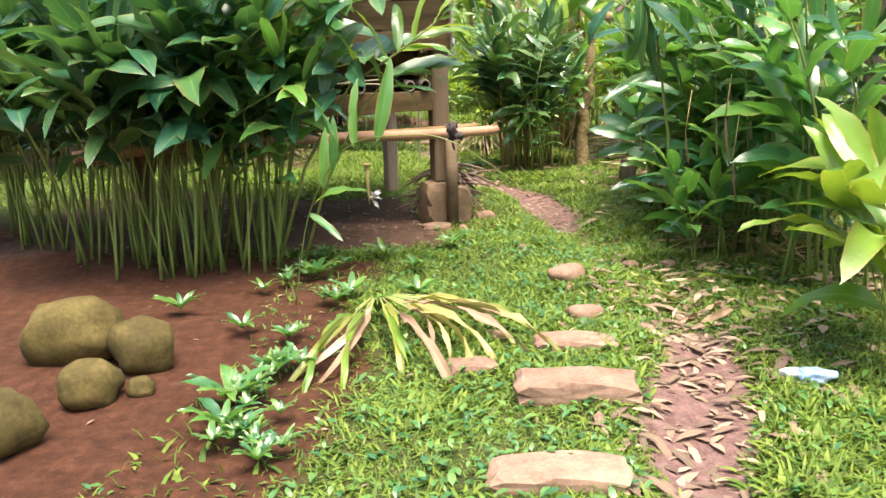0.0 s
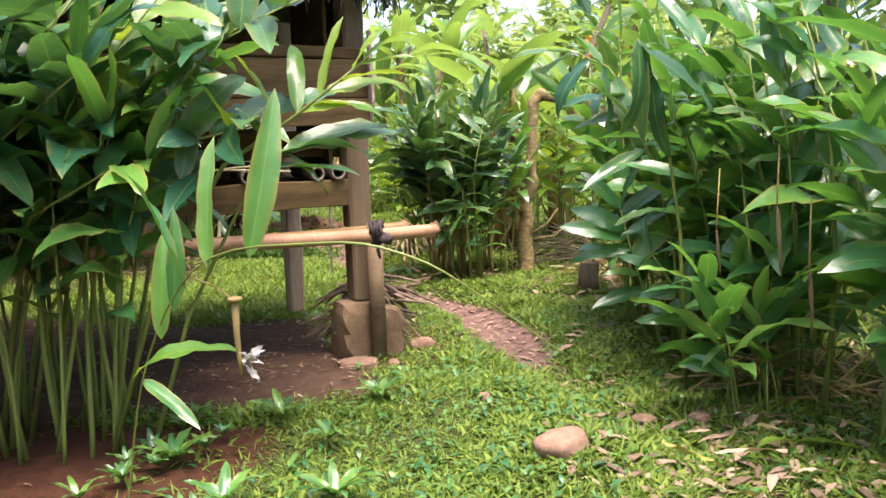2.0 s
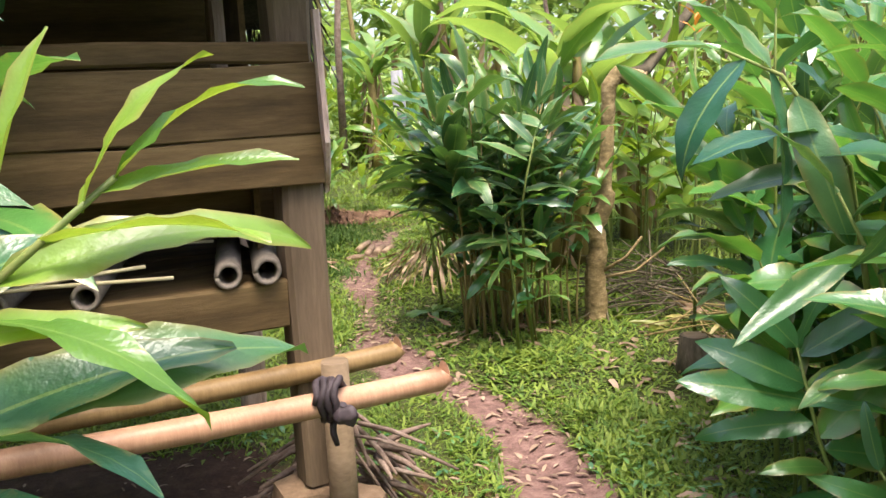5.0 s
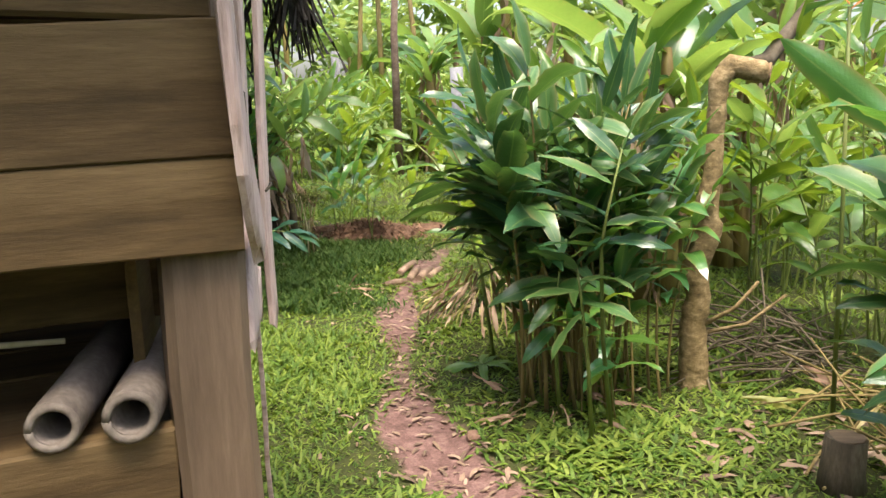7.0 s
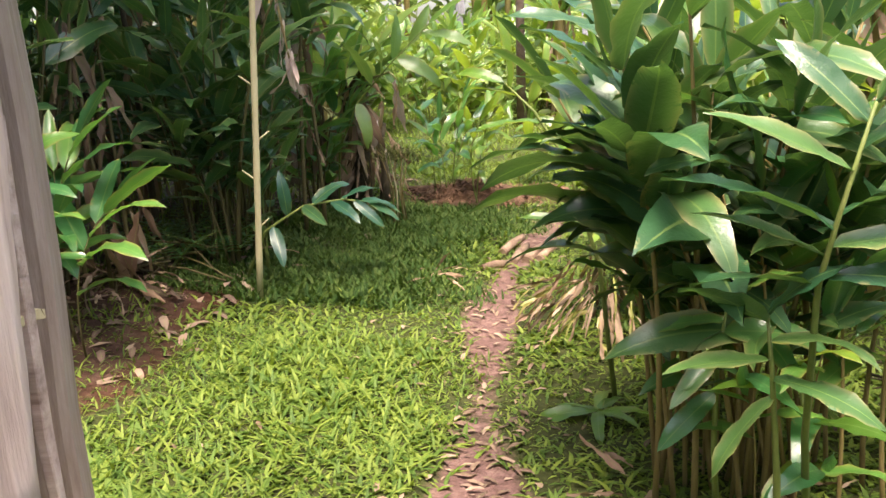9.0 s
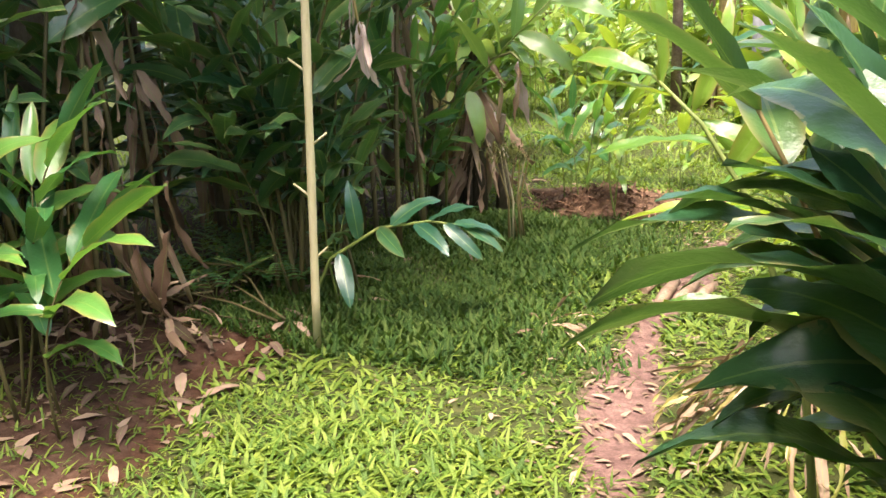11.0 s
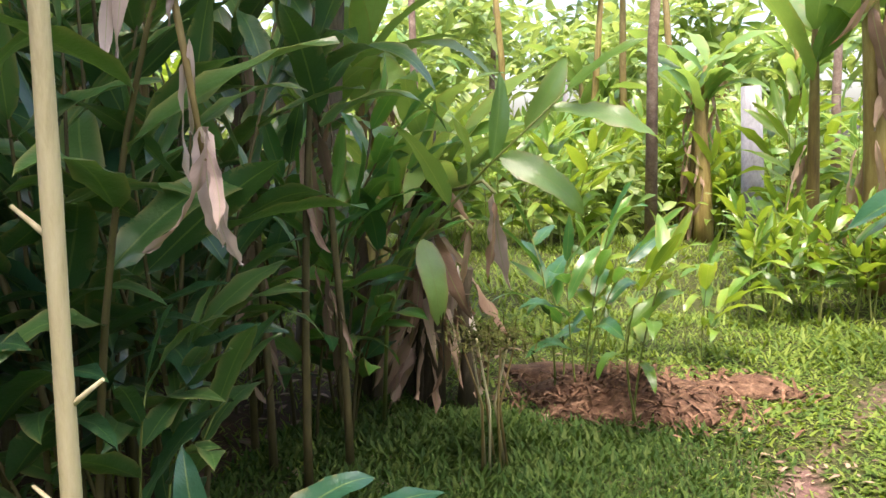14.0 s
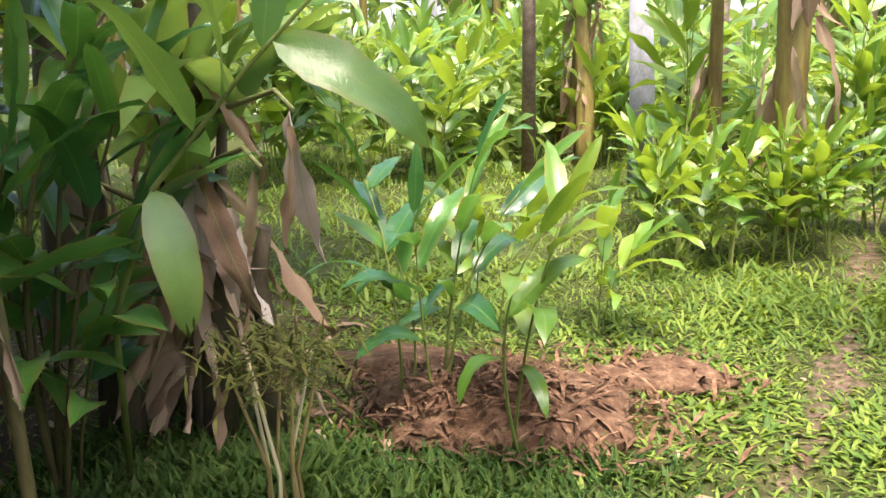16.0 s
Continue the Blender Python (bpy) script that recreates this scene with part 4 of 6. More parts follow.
# ---- bamboo rails, footing, firewood ----
def cane(name, a, b, r, mat, label, group=""):
    a, b = Vector(a), Vector(b)
    ob = thing(name, a.x, a.y, a.z, label, "bamboo pole", group)
    n = max(3, int((b - a).length / 0.38))
    pts, rad = [], []
    for i in range(n):
        for f, k in ((0.0, 1.0), (0.03, 1.1), (0.07, 0.97), (0.5, 0.96), (0.95, 0.98)):
            s = (i + f) / n
            pts.append((b - a) * s + Vector((0, 0, 0.02 * math.sin(s * 5))))
            rad.append(r * k * (1 - 0.12 * s))
    pts.append(b - a)
    rad.append(r * 0.88)
    part("cane", tube_mesh("cane", pts, rad, mat, 14), None, ob)
    d = (b - a).normalized()
    part("cut_end", tube_mesh("cut_end", [b - a + d * 0.0005, b - a + d * 0.003], [r * 0.87, r * 0.8], CUT_WOOD, 14), None, ob, "cut bamboo end")
    return ob


POLE = [Vector((0.57, 8.11, 0.775)), Vector((-2.1, 6.65, 0.775))]
cane("bamboo_pole", POLE[1], POLE[0], 0.043, BAMBOO, "pale bamboo pole tied to a stake as a rail", "bamboo rails")
cane("bamboo_pole", (-2.2, 7.0, 0.70), (0.40, 8.42, 0.77), 0.042, OLD_BAMBOO, "weathered brown bamboo pole lying behind the rail", "bamboo rails")


def lump(sx, sy, sz, seed=0, rough=0.16, cuts=2, square=0.0):
    """A worn stone, or with square near 1 a worn block, with its foot at the origin."""
    bm = bmesh.new()
    bmesh.ops.create_icosphere(bm, subdivisions=cuts + 1, radius=1.0)
    g = random.Random(seed)
    o = Vector((g.uniform(0, 50), g.uniform(0, 50), g.uniform(0, 50)))
    for v in bm.verts:
        p = v.co.copy()
        if square:
            big = max(abs(p.x), abs(p.y), abs(p.z))
            p = p.lerp(p / big, square)
        p *= 1 + rough * noise.noise(p * 1.2 + o) + rough * 0.4 * noise.noise(p * 3.1 + o)
        v.co = Vector((p.x * sx / 2, p.y * sy / 2, p.z * sz / 2 + sz * 0.46))
    for f in bm.faces:
        f.smooth = square < 0.5
    return bm


def stone(x, y, sx, sy, sz, mat=STONE, turn=0, label="", group="", seed=0, square=0.0, rough=0.16, sink=0.02, name="stone", z=None, tip=0.0):
    ob = part(name, lump(sx, sy, sz, seed, rough, 2, square), mat, None)
    ob.matrix_world = pose(x, y, (on_ground(x, y) if z is None else z) - sink, tip, 0, turn)
    return tagged(ob, label, "stone", group)


# footing under the corner post, stake with strap
fo = hut_at(0, 0.06, 0)
stone(fo.x - 0.03, fo.y - 0.01, 0.27, 0.24, 0.38, FOOT, 28, "squared brown footing stone under the hut post", "footing", 3, 0.85, 0.05, name="footing_stone")
stone(fo.x + 0.16, fo.y - 0.02, 0.14, 0.18, 0.33, FOOT, 20, "narrow brown footing stone beside a stake", "footing", 4, 0.8, 0.06, name="footing_stone")
stone(fo.x - 0.02, fo.y - 0.3, 0.24, 0.13, 0.07, SLAB, 10, "flat stone in front of the footing", "footing", 6, 0.5, name="footing_stone")
stone(fo.x + 0.36, fo.y + 0.1, 0.16, 0.09, 0.1, SLAB, 30, "loose stone beside the firewood", "footing", 8, 0.4, name="footing_stone")
stake = thing("stake", fo.x + 0.1, fo.y - 0.13, 0, "round wooden stake tied to the bamboo rail with a dark strap", "stake")
part("shaft", tube_mesh("shaft", [(0, 0, 0.0), (0, 0, 0.4), (0.0, -0.01, 0.8)], [0.05, 0.048, 0.045], POST_WOOD, 10), None, stake)
strap_at = Vector((0.235, 7.925, 0.772))
pts = []
for k in range(15):
    an = 2 * math.pi * k / 14
    pts.append(strap_at - Vector((stake.location.x, stake.location.y, 0)) + Vector((0.01 * k / 14, -0.052 * math.cos(an), 0.056 * math.sin(an))))
wound = []
for k in range(57):
    an = 2 * math.pi * k / 14
    wound.append(pts[0] + Vector((-0.03 + 0.075 * k / 56 + 0.006 * math.sin(k * 1.7), 0.052 - (0.054 + 0.006 * math.sin(k * 0.9)) * math.cos(an), (0.058 + 0.006 * math.sin(k * 1.3)) * math.sin(an))))
part("strap", tube_mesh("strap", wound, [0.012] * 57, STRAP, 6), None, stake, "dark rubber strap wound round the rail")
part("knot", lump(0.07, 0.05, 0.06, 19, 0.5, 2), STRAP, stake, "knotted dark strap", Matrix.Translation(pts[0] + Vector((0.055, 0.0, -0.06))))
part("strap_end", tube_mesh("strap_end", [pts[10], pts[10] + Vector((0.0, -0.02, -0.05)), pts[10] + Vector((0.01, -0.02, -0.09))], [0.012, 0.011, 0.008], STRAP, 6), None, stake, "loose strap end")

for i in range(64):
    a = rnd.uniform(-0.26, 0.26)
    o = Vector((fo.x + 0.03 + a * 0.7, fo.y + 0.2 + rnd.uniform(-0.04, 0.12), 0.08 + rnd.uniform(0.1, 0.44) * max(0, 1 - abs(a) * 1.6)))
    n = rnd.uniform(0.14, 0.32)
    d = Vector((math.copysign(rnd.uniform(0.2, 0.9), a), rnd.uniform(-0.75, 0.1), rnd.uniform(-0.9, 0.1))).normalized() * n
    if o.z + d.z < 0.01:
        d.z = 0.01 - o.z
    st = new("firewood_stick", tube_mesh("firewood_stick", [(0, 0, 0), d * 0.5 + Vector((0, 0, 0.01)), d], [rnd.uniform(0.006, 0.014)] * 2 + [0.005], TWIG, 6))
    st.location = o
    tagged(st, "dry grey-brown stick in the firewood heap by the post", "firewood", "firewood heap")

# ---- stones and litter by the start ----
for x, y, sx, sy, sz, tn in ((-1.39, 5.08, 0.46, 0.34, 0.3, 10), (-1.03, 5.01, 0.28, 0.26, 0.27, 40), (-1.11, 4.65, 0.26, 0.22, 0.2, 0), (-1.26, 4.24, 0.28, 0.26, 0.25, 70), (-0.92, 4.70, 0.11, 0.1, 0.1, 20)):
    stone(x, y, sx, sy, sz, STONE, tn, "rounded ochre boulder lying on red soil", "boulder pile", int(x * -100), 0.25, 0.2)
for x, y, sx, sy, sz, tn in ((0.90, 4.72, 0.5, 0.2, 0.13, 1), (0.96, 5.35, 0.4, 0.18, 0.1, -3), (0.78, 3.99, 0.46, 0.2, 0.09, 2), (0.47, 5.03, 0.22, 0.14, 0.08, 12)):
    stone(x, y, sx, sy, sz, SLAB, tn, "squared pinkish stone step set in the grass", "stepping stones", int(y * 100), 0.9, 0.1, 0.04)
for x, y, s in ((1.0, 6.5, 0.24), (0.57, 5.51, 0.13), (1.44, 6.88, 0.13), (1.67, 6.81, 0.12), (1.04, 5.80, 0.2), (1.2, 6.9, 0.1), (0.3, 8.05, 0.1), (1.33, 5.61, 0.12), (0.75, 7.2, 0.09), (0.4, 10.75, 0.1)):
    stone(x, y, s, s * 0.7, s * 0.45, SLAB, s * 900, "small flat stone half sunk in grass", "small stones", int(x * 1000), 0.3, 0.2)

# wilted ginger shoot on the ground
wilt = thing("wilted_shoot", -0.06, 5.75, on_ground(-0.06, 5.75), "wilted yellow ginger shoot lying fanned out on the ground", "dead plant")
for k in range(22):
    an = radians(rnd.uniform(-108, -5))
    d = Vector((math.cos(an), math.sin(an), 0))
    start = Vector((0, 0, 0.13)) + d * rnd.uniform(0.15, 0.4)
    size = rnd.uniform(0.45, 0.95) * (1.25 if an < radians(-55) else 1.0)
    if k % 3 == 0:
        part("leaf", leaf_mesh((YELLOW_LEAF, BRIGHT_GINGER)[k % 2], (1, 4)[k % 2]), None, wilt, m=aim(start, d + Vector((0, 0, 0.02)), (0.2, 0.1, 1), size * 0.8, rnd.uniform(-50, 50)) @ Matrix.Diagonal((0.32, 1, 1, 1)))
    else:
        part("dry_leaf", leaf_mesh((YELLOW_LEAF, DRY_LEAF)[k % 2], (0, 3, 4)[k % 3]), None, wilt, "dry straw-coloured leaf", m=aim(start, d + Vector((0, 0, 0.03)), (rnd.gauss(0, 0.5), rnd.gauss(0, 0.5), 1), size * 0.85, rnd.uniform(-70, 70)) @ Matrix.Diagonal((0.24, 1, 1, 1)))
    part("stalk", tube_mesh("stalk", [(0, 0, 0.03), d * 0.1 + Vector((0, 0, 0.13)), start], [0.006, 0.005, 0.004], YELLOW_LEAF, 5), None, wilt)

# ---- the pollarded trunk ----
tree = thing("pollarded_tree", 1.55, 11.42, 0, "pale knobbly pollarded tree trunk with a sawn crooked limb", "tree trunk")
tp0 = [(0, 0, -0.05), (0.0, 0, 0.12), (-0.01, 0, 0.35), (0.02, 0, 0.5), (-0.01, 0, 0.66), (0.06, 0, 0.85), (0.05, 0, 0.98), (0.08, 0, 1.15), (0.09, 0, 1.4), (0.1, 0.0, 1.62), (0.16, 0, 1.7), (0.3, -0.02, 1.66), (0.33, -0.02, 1.65)]
tr0 = [0.13, 0.1, 0.095, 0.085, 0.09, 0.105, 0.08, 0.065, 0.06, 0.068, 0.075, 0.07, 0.06]
tp, tr_ = [], []
for k in range(12):
    for j in range(4):
        q = Vector(tp0[k]).lerp(Vector(tp0[k + 1]), j / 4)
        tp.append(q)
        tr_.append((tr0[k] + (tr0[k + 1] - tr0[k]) * j / 4) * rnd.uniform(0.68, 0.86))
tp.append(Vector(tp0[12]))
tr_.append(tr0[12])
part("trunk", tube_mesh("trunk", tp, tr_, BARK, 12), None, tree)
part("cut_face", tube_mesh("cut_face", [(0.33, -0.02, 1.65), (0.336, -0.02, 1.65)], [0.058, 0.05], CUT_WOOD, 12), None, tree, "sawn wood face")
for pts, r in (([(0.12, 0.02, 1.66), (0.4, 0.25, 1.72), (0.75, 0.5, 2.1), (1.0, 0.7, 2.6)], 0.05), ([(0.0, 0.0, 0.32), (0.2, -0.05, 0.45), (0.3, -0.1, 0.6)], 0.014), ([(0.05, 0, 0.3), (0.3, 0.1, 0.32), (0.5, 0.1, 0.48)], 0.012)):
    part("limb", tube_mesh("limb", pts, np.linspace(r, r * 0.6, len(pts)), DARK_BARK if r > 0.04 else BARK, 8), None, tree)

# ---- the upright bamboo stake on the left lawn ----
rod = thing("bamboo_stake", -1.8, 13.1, on_ground(-1.8, 13.1), "straight pale bamboo stake standing in the lawn edge", "bamboo pole")
part("cane", tube_mesh("cane", [(0.035 * k, -0.03 * k, -0.02 + 0.28 * k) for k in range(12)], [(0.0215 if k % 2 else 0.0195) - 0.0004 * k for k in range(12)], PALE_CANE, 10), None, rod)
for k, (z, a) in enumerate(((0.45, 40), (0.75, 200), (0.98, 20), (1.3, 190))):
    d = Vector((math.cos(radians(a)), math.sin(radians(a)) * 0.3, 0.7))
    part("stub", tube_mesh("stub", [(0.125 * z, -0.107 * z, z), Vector((0.125 * z, -0.107 * z, z)) + d * 0.09], [0.007, 0.004], PALE_CANE, 6), None, rod)


# ---- banana and heliconia plants ----
BIG = [blade(width=0.3, droop=0.8, fold=0.2, wave=0.02, rows=12, ragged=0.12, seed=21), blade(width=0.34, droop=1.3, fold=0.3, wave=0.02, rows=12, ragged=0.25, seed=22), blade(width=0.3, droop=0.4, fold=0.35, wave=0.01, rows=12, ragged=0.06, seed=23)]
RAG = [blade(width=w, droop=d, fold=f, wave=v, rows=15, curl=c, ragged=r, seed=31 + k, cols=5) for k, (w, d, f, v, c, r) in enumerate((
    (0.22, 0.3, 0.2, 0.022, 0.9, 0.16), (0.15, 0.7, 0.3, 0.03, 1.3, 0.2), (0.28, 0.2, 0.5, 0.025, 0.7, 0.18), (0.18, 1.0, 0.5, 0.03, 1.0, 0.22), (0.24, 0.15, 0.3, 0.035, 1.1, 0.2)))]
big_meshes = {}


def big_mesh(kind, mat, k):
    if (kind, mat.name, k) not in big_meshes:
        v, f, lu, lv = (BIG if kind == "leaf" else RAG)[k]
        big_meshes[kind, mat.name, k] = quick_mesh(kind, v, [f], mat, [("lu", lu), ("lv", lv)])
    return big_meshes[kind, mat.name, k]


def banana(x, y, tall, stems=2, leaves=7, dry=8, leaf=1.2, mat=BANANA, spread=0.2, label="", r=0.09, stem_mat=STEM, group="banana plants", dry_mat=DRY_LEAF, flare=0.35):
    z = on_ground(x, y) - 0.03
    ob = thing("banana_plant", x, y, z, label or "banana plant with broad green leaves and dry hanging leaves", "plant", group)
    for s in range(stems):
        a, rr = rnd.uniform(0.04, 6.30), spread * rnd.uniform(0.2, 1) * (stems > 1)
        o = Vector((rr * math.cos(a), rr * math.sin(a), 0))
        h = tall * rnd.uniform(0.8, 1.1)
        lx, ly = rnd.uniform(-0.08, 0.08) * h, rnd.uniform(-0.08, 0.08) * h
        pts = [o + Vector((lx * k * k, ly * k * k, h * k)) for k in (0, 0.15, 0.35, 0.6, 0.85, 1)]
        part("stem", tube_mesh("stem", pts, [r * f for f in (1.15, 1, 0.92, 0.8, 0.62, 0.4)], stem_mat, 9), None, ob)
        tip = pts[-1]
        for k in range(leaves):
            an = 2.4 * k + rnd.uniform(-0.4, 0.4)
            d = Vector((math.cos(an), math.sin(an), rnd.uniform(0.5, 1.8)))
            size = leaf * rnd.uniform(0.7, 1.1)
            st = tip - Vector((0, 0, rnd.uniform(0, 0.25) * h))
            part("leaf", big_mesh("leaf", mat, rnd.randrange(3)), None, ob, m=aim(st, d, (rnd.uniform(-0.3, 0.3), rnd.uniform(-0.3, 0.3), 1), size, rnd.uniform(-30, 30)))
        for k in range(dry):
            an = rnd.uniform(0.04, 6.30)
            st = o + Vector((lx, ly, 0)) * 0.6 + Vector((math.cos(an), math.sin(an), 0)) * r * 0.9 + Vector((0, 0, h * rnd.uniform(0.3, 0.95)))
            part("dry_leaf", big_mesh("dry_leaf", dry_mat, rnd.randrange(5)), None, ob, "dry brown hanging leaf", m=aim(st, (math.cos(an) * flare + rnd.gauss(0, 0.15), math.sin(an) * flare + rnd.gauss(0, 0.15), -1), (math.cos(an), math.sin(an), 0.3), leaf * rnd.uniform(0.35, 0.75), rnd.uniform(-60, 60)) @ Matrix.Diagonal((rnd.uniform(0.7, 1.5), 1, 1, 1)))
    return ob


# clump with dry leaves past the lawn, and its neighbours on the left
banana(-2.15, 16.15, 1.35, 5, 4, 15, 0.85, BANANA, 0.26, "heliconia clump with a skirt of dry brown leaves", 0.03, DARK_BARK, flare=0.75)
skirt = thing("dead_banana_stool", -2.15, 15.9, on_ground(-2.15, 15.9), "dark dead stems hung with broad brown withered leaves", "dead plant")
for x, y, h, r in ((-0.36, 0.05, 1.35, 0.045), (0.02, 0.1, 1.5, 0.05), (-0.15, 0.2, 1.1, 0.04), (0.2, 0.15, 0.75, 0.04), (-0.25, -0.02, 0.6, 0.035)):
    part("stem", tube_mesh("stem", [(x, y, -0.03), (x + 0.02, y, h * 0.4), (x - 0.02, y + 0.02, h * 0.75), (x + 0.03, y, h)], [r * 1.5, r, r * 0.85, r * 0.6], DARK_BARK, 9), None, skirt)
for x, z, size, wide, tw in ((0.1, 0.98, 0.46, 1.5, 10), (0.02, 0.92, 0.4, 1.4, -50), (0.32, 0.98, 0.42, 1.2, 30), (0.44, 1.16, 0.5, 1.3, -20), (0.47, 1.12, 0.4, 1.0, 60), (-0.36, 0.75, 0.42, 1.0, 0), (-0.22, 0.86, 0.46, 1.1, 40), (-0.1, 0.7, 0.4, 1.3, -30), (0.2, 0.85, 0.4, 1.5, 80), (0.26, 0.8, 0.36, 1.3, -70), (-0.3, 0.6, 0.36, 1.2, 100), (0.4, 0.5, 0.34, 0.9, 20), (0.47, 0.42, 0.3, 0.8, -10), (-0.45, 0.6, 0.4, 0.8, 20)):
    part("dry_leaf", big_mesh("dry_leaf", PALE_DRY if wide > 1.25 else DRY_LEAF, rnd.randrange(5)), None, skirt, "withered brown hanging leaf", m=aim((x, rnd.uniform(-0.15, 0.02), z), (rnd.gauss(0, 0.1), rnd.gauss(0, 0.08), -1), (math.sin(radians(tw)), -math.cos(radians(tw)), 0.1), size, 0) @ Matrix.Diagonal((wide, 1, wide, 1)))
for x, z in ((0.1, 0.98), (0.44, 1.16), (0.32, 0.98), (-0.22, 0.86), (-0.36, 0.75)):
    part("petiole", tube_mesh("petiole", [(x, -0.05, z), (x - 0.08, 0, z + 0.06), (x * 0.4 - 0.1, 0.08, z - 0.02)], [0.008, 0.01, 0.012], DRY_LEAF, 6), None, skirt)
# left thicket: its shade is partly put into the dark plant colours
banana(-2.66, 12.95, 1.9, 3, 4, 6, 0.7, DARK_GINGER, 0.35, "tall clump in shade with dry sheaths at its foot", 0.014, SHADED_STALK, dry_mat=DARK_DRY)
banana(-2.35, 14.85, 2.0, 4, 7, 7, 0.6, DARK_GINGER, 0.3, "tall dark clump with drooping dry leaves", 0.018, SHADED_STALK, dry_mat=DARK_DRY)
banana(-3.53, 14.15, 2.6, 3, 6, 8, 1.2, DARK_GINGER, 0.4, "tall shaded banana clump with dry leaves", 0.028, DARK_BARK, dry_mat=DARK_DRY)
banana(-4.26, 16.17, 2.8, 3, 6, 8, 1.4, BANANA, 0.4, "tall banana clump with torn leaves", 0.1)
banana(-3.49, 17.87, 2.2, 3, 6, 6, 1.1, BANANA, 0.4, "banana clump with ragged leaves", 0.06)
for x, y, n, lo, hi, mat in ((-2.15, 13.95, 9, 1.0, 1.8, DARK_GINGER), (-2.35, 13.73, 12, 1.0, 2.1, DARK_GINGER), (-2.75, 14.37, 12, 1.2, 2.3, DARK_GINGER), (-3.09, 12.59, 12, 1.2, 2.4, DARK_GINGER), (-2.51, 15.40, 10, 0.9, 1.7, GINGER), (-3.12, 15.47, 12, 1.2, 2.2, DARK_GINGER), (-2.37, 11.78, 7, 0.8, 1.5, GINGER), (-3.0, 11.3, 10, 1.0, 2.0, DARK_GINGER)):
    ginger(x, y, n, (lo, hi), 0.26, 0.44, mat, SHADED_STALK, 0.2 if y > 15 else 0.4, 8, None, 60, "dark ginger clump in the shade beside the lawn")
arching_shoot([(-2.24, 15.60, 0), (-2.14, 15.46, 0.6), (-1.90, 15.33, 1.0), (-1.58, 15.25, 1.3), (-1.20, 15.19, 1.62)],
              [(0.62, (-0.3, -0.2, 1), 0.4, 80), (0.7, (0.1, -0.2, 1), 0.44, 80), (0.78, (0.25, 0, 1), 0.4, 70), (0.8, (1, -0.1, -0.3), 0.42, 20), (0.88, (0.5, 0, 1), 0.36, 70), (0.95, (1, 0, -0.1), 0.5, 15), (1.0, (0.8, 0, 0.5), 0.34, 0), (0.5, (0.5, -0.3, -0.9), 0.4, 0)], BANANA, "leaning shoot with large oval leaves over the dry clump", 1.2)
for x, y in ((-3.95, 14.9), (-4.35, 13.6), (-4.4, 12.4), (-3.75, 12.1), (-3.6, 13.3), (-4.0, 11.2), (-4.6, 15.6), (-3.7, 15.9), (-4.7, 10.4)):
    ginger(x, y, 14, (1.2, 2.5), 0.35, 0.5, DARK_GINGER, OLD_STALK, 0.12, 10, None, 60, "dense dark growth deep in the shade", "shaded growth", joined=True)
# low shoot leaning over the lawn
arching_shoot([(-2.0, 13.32, 0), (-1.86, 13.37, 0.32), (-1.62, 13.45, 0.47), (-1.38, 13.54, 0.5), (-1.2, 13.6, 0.47)],
              [(0.3, (0.3, -0.3, -0.3), 0.3, 0), (0.4, (-0.1, -0.1, 1), 0.32, 0), (0.5, (0.5, -0.5, -0.15), 0.3, 10), (0.56, (0.6, 0.4, 0.6), 0.32, 0), (0.68, (0.7, -0.4, -0.25), 0.28, 0), (0.74, (0.8, 0.4, 0.35), 0.28, 0), (0.84, (0.8, -0.1, -0.45), 0.25, 0), (0.9, (0.9, 0.4, 0.1), 0.26, 0), (0.96, (0.9, 0.1, -0.35), 0.24, 0), (1.0, (0.9, 0.4, -0.15), 0.26, 0)], BLUE_GINGER, "leaning shoot with a broad fan of leaves over the lawn", 1.25)
ginger(-2.0, 13.6, 3, (0.75, 0.95), 0.08, 0.3, DARK_GINGER, STALK, 0.3, 8, 30, 30, "single ginger shoot leaning out over the lawn")
# pale dry leaf hanging beside the stake
hang = thing("hanging_dry_leaf", -1.56, 13.3, 1.2, "pale crumpled dry leaf hanging down on a stem", "dry leaf")
part("cord", tube_mesh("cord", [(0.0, 0, 0.25), (-0.03, 0, 0.45), (-0.08, 0, 0.75), (-0.1, 0.1, 1.9)], [0.006, 0.008, 0.009, 0.01], OLD_STALK, 5), None, hang)
for x0, z0, sz, wd, tw in ((-0.1, 0.95, 0.42, 0.5, 30), (-0.15, 0.9, 0.4, 0.45, -50), (-0.2, 0.82, 0.34, 0.5, 80), (-0.05, 0.85, 0.3, 0.6, 160), (-0.02, 0.5, 0.2, 1.0, 40), (-0.03, 0.46, 0.24, 0.8, -60), (0.0, 0.32, 0.24, 1.5, 10), (0.01, 0.32, 0.27, 1.2, 100), (0.0, 0.3, 0.2, 1.6, 200), (0.02, 0.2, 0.16, 1.6, -30)):
    part("strip", big_mesh("dry_leaf", PALE_DRY, rnd.randrange(3)), None, hang, m=aim((x0, 0, z0), (rnd.gauss(0, 0.12), rnd.gauss(0, 0.1), -1), (math.sin(radians(tw)), -math.cos(radians(tw)), 0.1), sz * 1.1, 0) @ Matrix.Diagonal((wd * 1.6, 1, wd, 1)))

